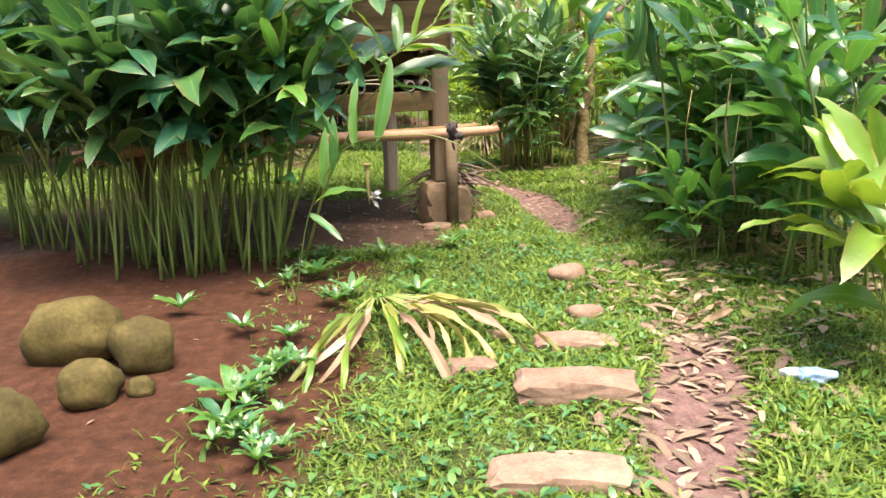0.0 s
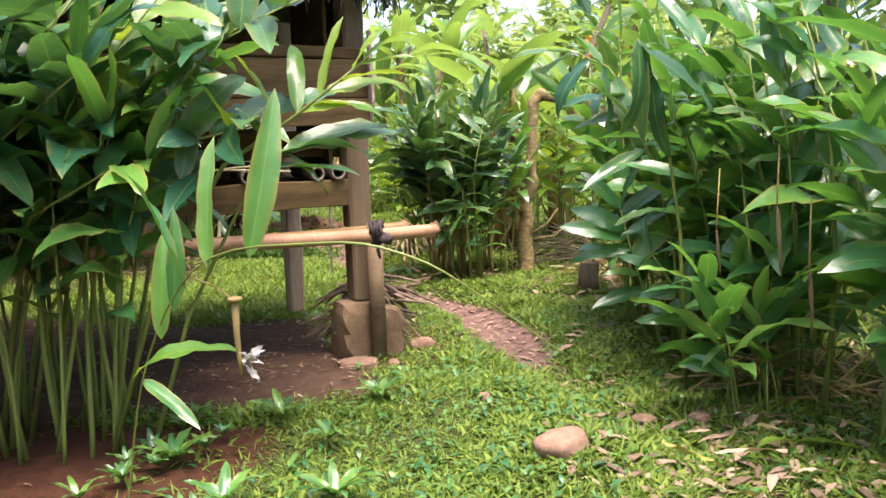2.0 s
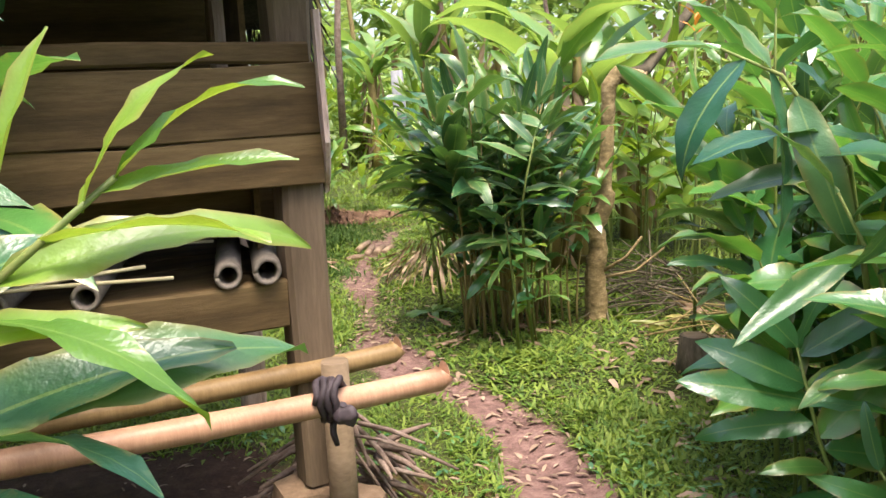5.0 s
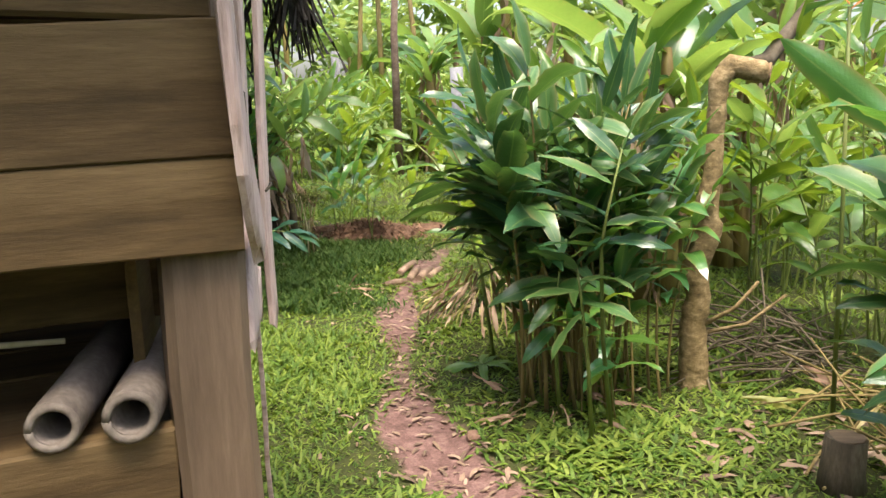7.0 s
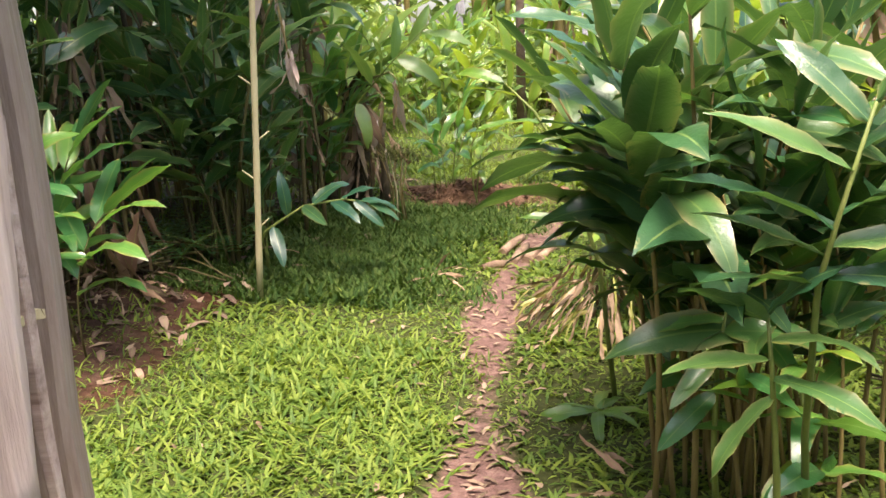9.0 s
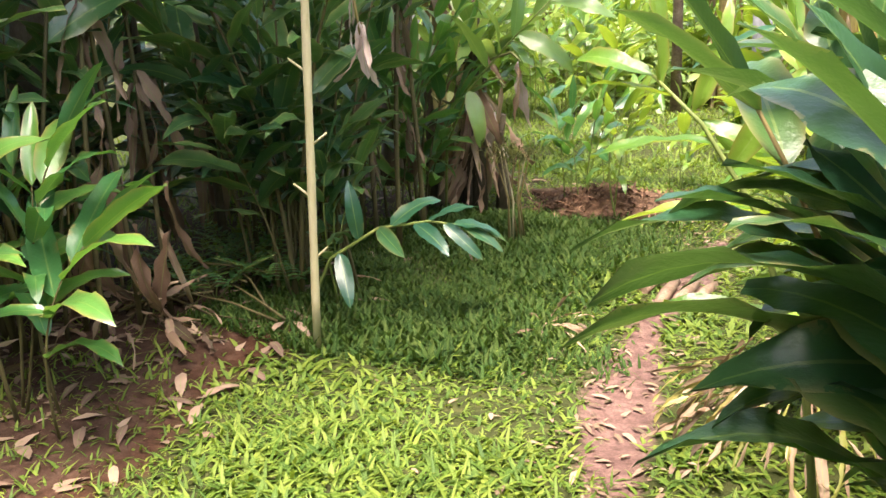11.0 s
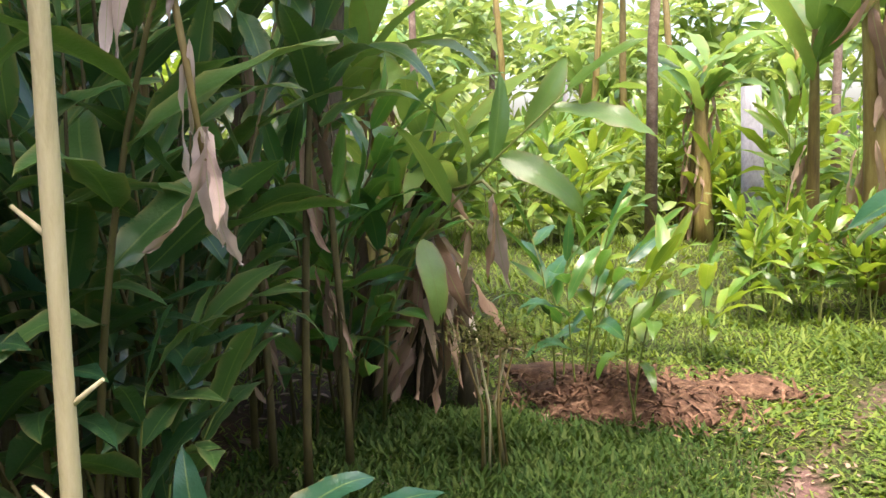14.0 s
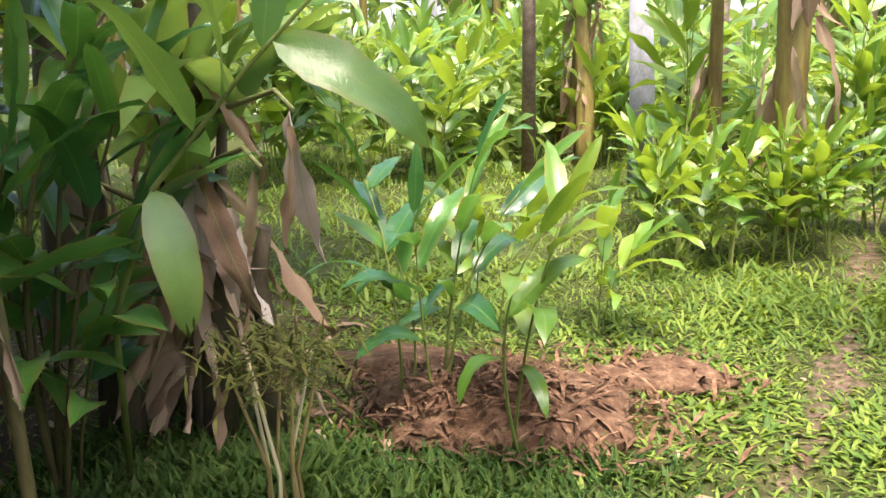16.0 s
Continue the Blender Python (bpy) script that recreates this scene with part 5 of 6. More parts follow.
# sprouts on the mulch mounds
for x, y, n, lo, hi in ((-1.09, 16.01, 2, 0.8, 1.15), (-1.46, 16.37, 5, 0.8, 1.1), (-0.89, 17.51, 3, 0.5, 0.75), (-1.38, 17.39, 3, 0.6, 0.8), (-0.59, 18.54, 2, 0.5, 0.7), (-0.33, 19.02, 3, 0.5, 0.7)):
    ginger(x, y, n, (lo, hi), 0.1, 0.34, BRIGHT_GINGER if n < 4 else GINGER, STALK, 0.35, 6, None, 60, "young ginger sprouts planted in reddish mulch", "ginger sprouts")


def mound(x, y, sx, sy, h, seed):
    bm = lump(sx, sy, h * 2, seed, 0.3, 3)
    for v in bm.verts:
        v.co.z = max(-0.03, v.co.z - h * 0.95)
    ob = part("mulch_mound", bm, MULCH, None)
    ob.location = (x, y, on_ground(x, y))
    return tagged(ob, "heap of reddish-brown dry mulch on the grass", "mulch", "mulch heaps")


mound(-1.16, 16.43, 1.1, 0.75, 0.19, 5)
mound(-0.56, 16.96, 0.6, 0.4, 0.08, 9)
mound(-1.68, 16.83, 0.7, 0.5, 0.09, 12)

# pale leggy stems with a mossy top
leg = thing("leggy_shrub", -1.58, 15.30, on_ground(-1.58, 15.30), "pale leggy stems under a flat mossy top", "shrub")
for k in range(7):
    a = k * 0.9
    part("stem", tube_mesh("stem", [(0.06 * math.cos(a) + 0.02, 0.05 * math.sin(a), -0.02), (0.05 * math.cos(a + 0.5), 0.05 * math.sin(a), 0.3), (0.12 * math.cos(a), 0.1 * math.sin(a), 0.6 + 0.03 * math.sin(3 * a))], [0.007, 0.006, 0.004], PALE_CANE if k % 2 else OLD_STALK, 6), None, leg)
soup = Soup()
soup.put(blade(length=1, width=0.14, rows=4), [np.array(aim((rnd.gauss(0, 0.1), rnd.gauss(0, 0.09), 0.61 + rnd.gauss(0, 0.035)), (rnd.gauss(0, 1), rnd.gauss(0, 1), rnd.uniform(-0.6, 1.0)), (0, 0, 1), rnd.uniform(0.04, 0.09))) for k in range(500)])
tagged(part("moss_top", soup.mesh("moss_top", MOSS), None, leg, "brownish-green mossy tuft"), kind="stuff")

# logs across the path
for k, (x, y, tn, n, r) in enumerate(((-0.41, 14.3, 88, 0.5, 0.038), (-0.32, 14.32, 84, 0.45, 0.04), (-0.235, 14.36, 80, 0.4, 0.034), (-0.53, 14.5, 82, 0.5, 0.036), (-0.6, 14.12, 40, 0.22, 0.03))):
    d = Vector((math.cos(radians(tn)), math.sin(radians(tn)), 0)) * n
    o = new("log", tube_mesh("log", [(0, 0, 0), d * 0.5 + Vector((0, 0, 0.01)), d], [r * rnd.uniform(0.8, 1.0), r * rnd.uniform(0.9, 1.1), r * rnd.uniform(0.7, 0.95)], LOG, 9))
    o.location = (x, y, on_ground(x, y) + r * 0.35)
    tagged(o, "short pale cut log laid on the footpath", "log", "path logs")

# far row of ginger, trunks, posts
for k in range(16):
    x, y = -0.45 + 0.42 * (k % 8) + rnd.uniform(-0.1, 0.1), 19.4 + 0.9 * (k // 8) + rnd.uniform(-0.2, 0.2)
    ginger(x, y, 5, (0.6, 1.0), 0.14, 0.34, BRIGHT_GINGER, STALK, 0.25, 8, None, 60, "row of young light green ginger", "far ginger row", joined=True)
for x, y, h in ((-0.57, 22.6, 2.05), (-4.9, 32.0, 2.9)):
    post = thing("white_post", x, y, 0, "tall whitish weathered post among the plants", "post", "white posts")
    part("shaft", tube_mesh("shaft", [(0, 0, -0.1), (0, 0, h * 0.5), (-0.04, 0, h)], [0.14, 0.135, 0.12], WHITE_BARK, 10), None, post)
banana(0.64, 20.17, 3.2, 2, 7, 6, 1.5, BANANA, 0.2, "banana plant with yellow-brown stems behind the ginger row", 0.11)
banana(0.01, 20.98, 3.0, 1, 7, 4, 1.5, BANANA, 0.2, "slender banana plant behind the ginger row", 0.07)
banana(-1.34, 24.36, 2.6, 2, 6, 9, 1.3, BANANA, 0.3, "banana plant hung with many dry leaves", 0.13)

# planting behind the bend, right and far
rnd.seed(23)
SPOTS = [(1.16, 13.04), (2.02, 12.52), (2.69, 11.98), (1.77, 13.99), (2.81, 13.66), (0.90, 14.89), (1.81, 15.48), (2.93, 15.34), (3.9, 11.4), (3.86, 12.96), (4.2, 9.6), (4.1, 7.9), (3.86, 6.23), (3.48, 4.89)]
for x, y in SPOTS:
    ginger(x, y, 9, (1.0, 2.1), 0.25, 0.42, rnd.choice((BANANA, BRIGHT_GINGER)), STALK, 0.3, 8, None, 60, "ginger clump behind the path", "back ginger", joined=True)
for x, y in ((1.61, 13.43), (2.49, 14.58), (1.35, 17.3), (1.83, 17.15), (3.25, 16.65), (3.89, 14.45)):
    banana(x, y, rnd.uniform(1.8, 2.8), 2, 6, 9, 1.3, BANANA, 0.3)
for k in range(34):
    a, d = rnd.uniform(-1.0, 1.0), rnd.uniform(13, 26)
    x, y = math.sin(a) * d - 0.5, 12 + math.cos(a) * d
    if to_track(np.array(x), np.array(y)) > 1.4 and (y > 21.8 or abs(x) > 3.4):
        banana(x, y, rnd.uniform(1.95, 3.74), 2, 6, 6, 1.5, rnd.choice((BANANA, BANANA, BRIGHT_GINGER)), 0.4, "far banana plants in bright light", 0.1, group="far banana plants")


for k in range(64):
    x, y = rnd.uniform(-5.5, 7.5), rnd.uniform(21.5, 30)
    if to_track(np.array(x), np.array(y)) > 0.7:
        ginger(x, y, 6, (0.9, 2.0), 0.3, 0.6, rnd.choice((BRIGHT_GINGER, BRIGHT_GINGER, BANANA)), STALK, 0.2, 7, None, 60, "far light green ginger in bright light", "far ginger", joined=True)
for k in range(17):
    x, y, h = rnd.uniform(-7, 8), rnd.uniform(23, 34), rnd.uniform(4, 7)
    o = thing("slender_trunk", x, y, 0, "slender pale trunk among the far plants", "tree trunk", "far trunks")
    part("trunk", tube_mesh("trunk", [(0, 0, -0.1), (rnd.uniform(-0.1, 0.1), 0, h * 0.5), (rnd.uniform(-0.3, 0.3), 0, h)], [0.09, 0.07, 0.05], rnd.choice((OLD_STALK, TWIG, STEM)), 7), None, o)
    for j in range(5):
        part("leaf", big_mesh("leaf", BANANA, j % 3), None, o, m=aim((0, 0, h - 0.1 - 0.1 * j), (math.cos(2.4 * j + k), math.sin(2.4 * j + k), 0.9), (0, 0, 1), 1.5, 0))


# ---- trees and far woods ----
rnd.seed(41)
def woods(name, spots, leaves, size, mat, label, kind="stuff"):
    """Crowns of many leaves round given places: x, y, z, spread, height."""
    soup = Soup()
    per = leaves // len(spots)
    for x, y, z, s, h in spots:
        g = rng.normal(size=(per, 3))
        g /= np.linalg.norm(g, axis=1, keepdims=True)
        g *= rng.random((per, 1)) ** 0.45
        lumpy = 0.75 + 0.35 * np.sin(g[:, :1] * 7 + x) * np.sin(g[:, 1:2] * 6 + y)
        p = np.array([x, y, z]) + g * lumpy * np.array([s, s, h])
        mats = [np.array(aim(q, rng.normal(size=3) * [1, 1, 0.6], rng.normal(size=3) * [0.6, 0.6, 0.3] + [0, 0, 1], size * rng.uniform(0.6, 1.3))) for q in p]
        soup.put(blade(width=0.42, droop=0.5, rows=4, seed=5), mats)
    return tagged(new(name, soup.mesh(name, mat)), label, "foliage", kind=kind)


def tree_at(x, y, h, crown, leaves, mat=FAR_LEAF, lean=0.0, label="tall tree with a leafy crown added round the garden"):
    ob = thing("tree", x, y, -0.05, label, "tree", "trees")
    pts = [Vector((lean * k * k, 0.1 * k, h * k)) for k in (0, 0.1, 0.3, 0.55, 0.8, 1)]
    part("trunk", tube_mesh("trunk", pts, [0.2, 0.16, 0.14, 0.12, 0.08, 0.03], DARK_BARK, 9), None, ob)
    for k in range(7):
        a, b = k * 0.9, pts[3].lerp(pts[5], (k % 4) / 4)
        e = b + Vector((math.cos(a), math.sin(a), 0.5)) * crown * 0.7
        part("limb", tube_mesh("limb", [b, b.lerp(e, 0.5) + Vector((0, 0, 0.15)), e], [0.06, 0.04, 0.015], DARK_BARK, 6), None, ob)
    c = woods("crown", [(pts[5].x + crown * 0.6 * math.cos(k * 1.3) * (k > 0), crown * 0.6 * math.sin(k * 1.3) * (k > 0), h * (0.8 + 0.07 * (k % 3)), crown * 0.6, crown * 0.45) for k in range(6)], leaves, 0.3, mat, "uneven leafy crown")
    c.parent = ob
    del c["category"]
    return ob


# the two leaning trees are added: crowns above the view shade the left
for x, y, h, c in ((-3.9, 13.3, 5.0, 2.1), (-3.3, 16.9, 4.6, 1.7), (-5.30, 12.13, 5.5, 2.4), (-6.01, 15.82, 6.5, 2.6), (-5.05, 19.57, 6.5, 2.6), (-6.5, 8.5, 6.0, 2.4), (5.86, 13.97, 7.0, 2.6), (-3.6, 10.8, 4.6, 1.5)):
    tree_at(x, y, h, c, 3300 if y == 13.3 else 2600, lean=1.5 if y == 13.3 else 0.4 if y == 16.9 else 0.0)
ring = []
for k in range(90):
    a, d = k / 90 * 6.283, rnd.uniform(30, 44)
    ring.append((d * math.cos(a), 12 + d * math.sin(a), rnd.uniform(1.5, 10.0), rnd.uniform(2.5, 4.5), rnd.uniform(2.5, 4.5)))
woods("far_woods", ring, 27000, 1.1, FAR_LEAF, "bright green woods all round the garden")
hedge = [(-11 + 1.3 * k, 31 + 2.5 * math.sin(k * 1.7), rnd.uniform(0.8, 2.4), 1.5, 1.5) for k in range(19)]
hedge += [(x, y + 2.0, z + rnd.uniform(1.8, 3.0), 1.7, 1.6) for x, y, z, s, h in hedge]
woods("far_hedge", hedge, 10000, 0.55, FAR_LEAF, "bright green hedge closing the garden")
near_ring = [(x, y, rnd.uniform(0.4, 1.5), 1.3, 1.0) for x, y in ((-6, 20), (-4.5, 23), (-2.6, 24), (-1.2, 27), (1.5, 26), (4, 24), (5, 20), (6, 17), (-7, 14), (-7.5, 11), (-6, 6), (-5, 4), (5.6, 10), (6, 6.5), (5.5, 3.5), (-3, 0), (3, -1), (0, -3.5))]
woods("undergrowth", near_ring, 9000, 0.3, FAR_LEAF, "light green undergrowth round the garden")

# ---- grass, weeds and litter ----
def scatter(n, x0, x1, y0, y1, keep):
    x, y = rng.uniform(x0, x1, n), rng.uniform(y0, y1, n)
    k = rng.random(n) < keep(x, y)
    return x[k], y[k]


def bare(x, y):
    return np.clip(np.maximum.reduce([red_soil(x, y) * 1.05, trodden(x, y) * 1.15, dark_shaded_soil(x, y) * 1.1]), 0, 1)


def flat_mats(x, y, z, turn, tilt, size, wide=1.0):
    """Matrices for many blades: turned about the upright, tipped up by tilt."""
    n = len(x)
    m = np.zeros((n, 4, 4))
    ct, st, cp, sp = np.cos(turn), np.sin(turn), np.cos(tilt), np.sin(tilt)
    m[:, 0, 0], m[:, 1, 0] = ct * wide, st * wide
    m[:, 0, 1], m[:, 1, 1], m[:, 2, 1] = -st * cp, ct * cp, sp
    m[:, 0, 2], m[:, 1, 2], m[:, 2, 2] = st * sp, -ct * sp, cp
    m[:, :3, :3] *= size[:, None, None]
    m[:, 0, 3], m[:, 1, 3], m[:, 2, 3], m[:, 3, 3] = x, y, z, 1
    return m


def short_blade(width, droop):
    v = np.array([[-0.5 * width, 0, 0], [0.5 * width, 0, 0], [-0.5 * width, 0.5, 0.03], [0.5 * width, 0.5, 0.03], [0, 1, -droop]])
    return v, np.array([[0, 1, 3, 2], [2, 3, 4, 4]])[:1], np.array([-1, 1, -1, 1, 0.0]), np.array([0, 0, 0.5, 0.5, 1.0])


def grass(name, n, area, sizes, width, label, mat=GRASS, keep=None, tilt=(0.1, 1.05)):
    x, y = scatter(n, *area, keep or (lambda x, y: 1 - bare(x, y)))
    z = height(x, y) - 0.004
    s = rng.uniform(*sizes, len(x)) * (0.8 + 0.25 * wobble(x * 1.3, y * 1.3))
    m = flat_mats(x, y, z, rng.uniform(0, 6.283, len(x)), rng.uniform(*tilt, len(x)), s)
    v, _, lu, lv = short_blade(width, 0.12)
    base = (np.arange(len(x)) * 5)[:, None]
    p = (np.einsum("nij,kj->nki", m[:, :3, :3], v) + m[:, None, :3, 3]).reshape(-1, 3)
    me = quick_mesh(name, p, [base + np.array([[0, 1, 3, 2]]), base + np.array([[2, 3, 4]])], mat, [("lu", np.tile(lu, len(x))), ("lv", np.tile(lv, len(x)))])
    return tagged(new(name, me), label, "grass", kind="stuff")


# patch of lawn whose shade goes into the grass colour
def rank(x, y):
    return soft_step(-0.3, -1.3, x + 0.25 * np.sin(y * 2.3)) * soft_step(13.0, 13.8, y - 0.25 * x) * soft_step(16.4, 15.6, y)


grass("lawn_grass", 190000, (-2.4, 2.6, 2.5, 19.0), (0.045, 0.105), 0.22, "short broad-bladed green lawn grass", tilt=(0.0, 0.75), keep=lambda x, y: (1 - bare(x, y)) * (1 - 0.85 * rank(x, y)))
# longer rank blades, the shade put into their dark colour
SHADED_GRASS = leaf_stuff("rank grass", (0.013, 0.042, 0.008), (0.032, 0.076, 0.012), (0.075, 0.11, 0.024), (0.13, 0.23, 0.02), gloss=0.7, see=0.25, sheen=0.2)
grass("rank_grass", 70000, (-2.6, -0.3, 13.0, 16.5), (0.05, 0.12), 0.17, "rank grass darkened to carry the lawn's shade", SHADED_GRASS, keep=lambda x, y: 0.8 * rank(x, y), tilt=(0.2, 1.25))
grass("far_grass", 50000, (-6, 7, 17.5, 30), (0.1, 0.2), 0.12, "light green grass beyond the mulch heaps", keep=lambda x, y: 1 - 0.8 * trodden(x, y))
grass("side_grass", 30000, (-5, -2.2, 8.5, 18), (0.06, 0.16), 0.1, "sparse grass in the shade", keep=lambda x, y: 0.45 - 0.3 * red_soil(x, y))
grass("right_grass", 24000, (2.4, 6, 2.5, 18), (0.08, 0.2), 0.1, "grass under the ginger", keep=lambda x, y: 0.6 + 0 * x)
grass("hut_grass", 16000, (-3.2, -0.2, 9.2, 12.5), (0.05, 0.14), 0.11, "grass behind the hut", keep=lambda x, y: 0.9 - dark_shaded_soil(x, y))

grass("outer_grass", 70000, (-9, 9, -6, 24), (0.1, 0.26), 0.09, "rough grass on the open ground round the garden", keep=lambda x, y: (1 - bare(x, y)) * np.maximum(soft_step(3.6, 2.2, y), np.maximum(soft_step(2.2, 3.4, x), soft_step(-3.0, -4.5, x))))
grass("near_grass", 120000, (-1.2, 2.5, 2.8, 9.8), (0.035, 0.085), 0.11, "fine thin-bladed grass beside the first stretch of path", tilt=(0.15, 1.2), keep=lambda x, y: 0.9 * (1 - bare(x, y)))
weed = blade(length=1, width=0.55, droop=0.5, rows=4, seed=3)
x, y = scatter(15000, -1.2, 2.4, 2.8, 9.5, lambda x, y: 0.8 * (1 - bare(x, y)) * (0.4 + 0.6 * (wobble(x * 1.7, y * 1.7) > 0.1)))
soup = Soup()
soup.put(weed, flat_mats(x, y, height(x, y) + rng.uniform(0, 0.04, len(x)), rng.uniform(0, 6.28, len(x)), rng.uniform(-0.2, 0.7, len(x)), rng.uniform(0.03, 0.065, len(x))))
tagged(new("weeds", soup.mesh("weeds", GINGER)), "low broad-leaved weeds among the grass", "weeds", kind="stuff")

litter = blade(length=1, width=0.46, droop=0.7, fold=0.2, curl=0.6, rows=5, seed=8)
soup = Soup()
for n, area, keep, s in ((1300, (0.9, 2.1, 3.2, 7.0), lambda x, y: np.exp(-((to_track(x, y)) / 0.4) ** 2), (0.04, 0.17)), (9000, (-0.8, 1.8, 7.5, 16), lambda x, y: 0.55 * np.exp(-((to_track(x, y)) / 0.26) ** 2), (0.025, 0.1)),
                         (900, (-2.2, 0.5, 6.8, 9.4), lambda x, y: 0.6 * dark_shaded_soil(x, y) + 0.25 * red_soil(x, y), (0.02, 0.07)), (1500, (-3.6, -1.5, 11.5, 17.5), lambda x, y: 0.8 * red_soil(x, y), (0.06, 0.2)), (900, (1.4, 3.2, 5, 11), lambda x, y: 0.7 + 0 * x, (0.06, 0.2)), (700, (-1.5, 2.2, 3, 18), lambda x, y: 0.5 + 0 * x, (0.03, 0.08))):
    x, y = scatter(n, *area, keep)
    soup.put(litter, flat_mats(x, y, height(x, y) + 0.012, rng.uniform(0, 6.28, len(x)), rng.uniform(-0.15, 0.3, len(x)), rng.uniform(*s, len(x))))
tagged(new("leaf_litter", soup.mesh("leaf_litter", LITTER)), "brown dry leaf litter on path and soil", "leaf litter", kind="stuff")
# dry heap at the foot of the dark clump
heap = thing("dry_leaf_heap", 0.36, 12.78, on_ground(0.36, 12.78), "heap of straw-coloured dry leaves at the path edge", "leaf heap")
for k in range(120):
    a, r = rnd.uniform(0.04, 6.30), 0.28 * math.sqrt(rnd.random())
    d = Vector((math.cos(a), math.sin(a), rnd.uniform(-1.6, -0.2)))
    part("dry_leaf", big_mesh("dry_leaf", (DRY_LEAF, DARK_DRY, DRY_LEAF, YELLOW_LEAF)[k % 4], k % 5), None, heap, m=aim((r * math.cos(a) * 1.2, r * math.sin(a), 0.12 + 0.42 * rnd.random() * (1 - 2 * r)), d, (rnd.gauss(0, 0.6), rnd.gauss(0, 0.6), 1), rnd.uniform(0.16, 0.34), rnd.uniform(-60, 60)) @ Matrix.Diagonal((rnd.uniform(0.35, 0.8), 1, 1, 1)))
soup = Soup()
x, y = scatter(6500, -2.0, 0.0, 15.9, 17.5, lambda x, y: np.maximum(np.exp(-((x + 1.16) ** 2 / 0.25 + (y - 16.43) ** 2 / 0.12)), np.exp(-((x + 0.56) ** 2 / 0.08 + (y - 16.96) ** 2 / 0.04))))
soup.put(blade(length=1, width=0.16, droop=0.6, rows=4), flat_mats(x, y, height(x, y) + 0.19 * np.exp(-((x + 1.16) ** 2 / 0.18 + (y - 16.43) ** 2 / 0.09)) + 0.02, rng.uniform(0, 6.28, len(x)), rng.uniform(-0.3, 0.9, len(x)), rng.uniform(0.06, 0.16, len(x))))
tagged(new("mulch_straw", soup.mesh("mulch_straw", MULCH)), "loose reddish straw on the mulch heaps", "straw", kind="stuff")


# ---- small things along the walk ----
stump = thing("tree_stump", 1.9, 10.2, on_ground(1.9, 10.2), "short dark weathered tree stump at the hedge foot", "stump")
part("wood", tube_mesh("wood", [(0, 0, -0.03), (0, 0, 0.08), (0.01, 0, 0.22)], [0.1, 0.085, 0.08], DARK_BARK, 10), None, stump)
part("cut_top", tube_mesh("cut_top", [(0.01, 0, 0.22), (0.01, 0, 0.224)], [0.078, 0.07], POST_WOOD, 10), None, stump, "weathered cut face")


def twig_heap(name, x, y, wide, high, n, mat, label, long=(0.3, 0.8)):
    ob = thing(name, x, y, on_ground(x, y), label, "brush")
    for k in range(n):
        a, r = rnd.uniform(0, 6.28), wide * math.sqrt(rnd.random())
        o = Vector((r * math.cos(a), r * math.sin(a), rnd.uniform(0.01, high) * (1 - 0.6 * r / wide)))
        d = Vector((rnd.gauss(0, 1), rnd.gauss(0, 1), rnd.gauss(0, 0.25))).normalized() * rnd.uniform(*long) * 0.5
        a0, a1 = o - d, o + d
        a0.z, a1.z = max(0.0, a0.z), max(0.0, a1.z)
        part("twig", tube_mesh("twig", [a0, o + Vector((rnd.gauss(0, 0.02), rnd.gauss(0, 0.02), 0.02)), a1], [0.007, 0.006, 0.003], mat, 5), None, ob)
    return ob


twig_heap("brush_pile", 1.95, 11.75, 0.42, 0.4, 70, DARK_BARK, "tangled heap of dark dead roots and twigs")
twig_heap("dry_stem_heap", 2.25, 7.35, 0.4, 0.18, 36, OLD_STALK, "fallen dry straw-coloured ginger stems", (0.4, 1.0))
twig_heap("dry_stem_heap", 2.3, 10.7, 0.4, 0.3, 36, OLD_STALK, "fallen dry ginger stems under the hedge", (0.4, 0.9))
twig_heap("dry_stem_heap", -2.5, 13.3, 0.4, 0.2, 22, SHADED_STALK, "dry stems and sheaths on the shaded soil", (0.3, 0.8))


def leaf_heap(x, y, n, wide, size, mats, label, high=0.1):
    ob = thing("dry_leaf_heap", x, y, on_ground(x, y), label, "leaf heap", "dry leaf heaps")
    for k in range(n):
        a, r = rnd.uniform(0, 6.28), wide * math.sqrt(rnd.random())
        d = Vector((math.cos(a + rnd.uniform(-1, 1)), math.sin(a + rnd.uniform(-1, 1)), rnd.uniform(-0.25, 0.35)))
        part("dry_leaf", big_mesh("dry_leaf", mats[k % len(mats)], k % 5), None, ob, m=aim((r * math.cos(a), r * math.sin(a), 0.03 + high * rnd.random() * (1 - r / wide)), d, (rnd.gauss(0, 0.6), rnd.gauss(0, 0.6), 1), size * rnd.uniform(0.6, 1.2), rnd.uniform(-40, 40)))
    return ob


leaf_heap(-0.83, 13.72, 12, 0.16, 0.2, (DRY_LEAF,), "small heap of brown leaves on the lawn", 0.04)
sheaths = leaf_heap(-2.68, 12.85, 30, 0.35, 0.34, (DARK_DRY, DRY_LEAF), "pinkish dry sheaths heaped at a clump foot", 0.3)
for k in range(9):
    part("dry_leaf", big_mesh("dry_leaf", DRY_LEAF, k % 5), None, sheaths, m=aim((rnd.uniform(-0.25, 0.25), rnd.uniform(-0.15, 0.15), rnd.uniform(0.5, 0.75)), (rnd.gauss(0, 0.2), rnd.gauss(0, 0.2), -1), (rnd.gauss(0, 0.5), -1, 0.1), rnd.uniform(0.4, 0.65), 0) @ Matrix.Diagonal((1.3, 1, 1.3, 1)))
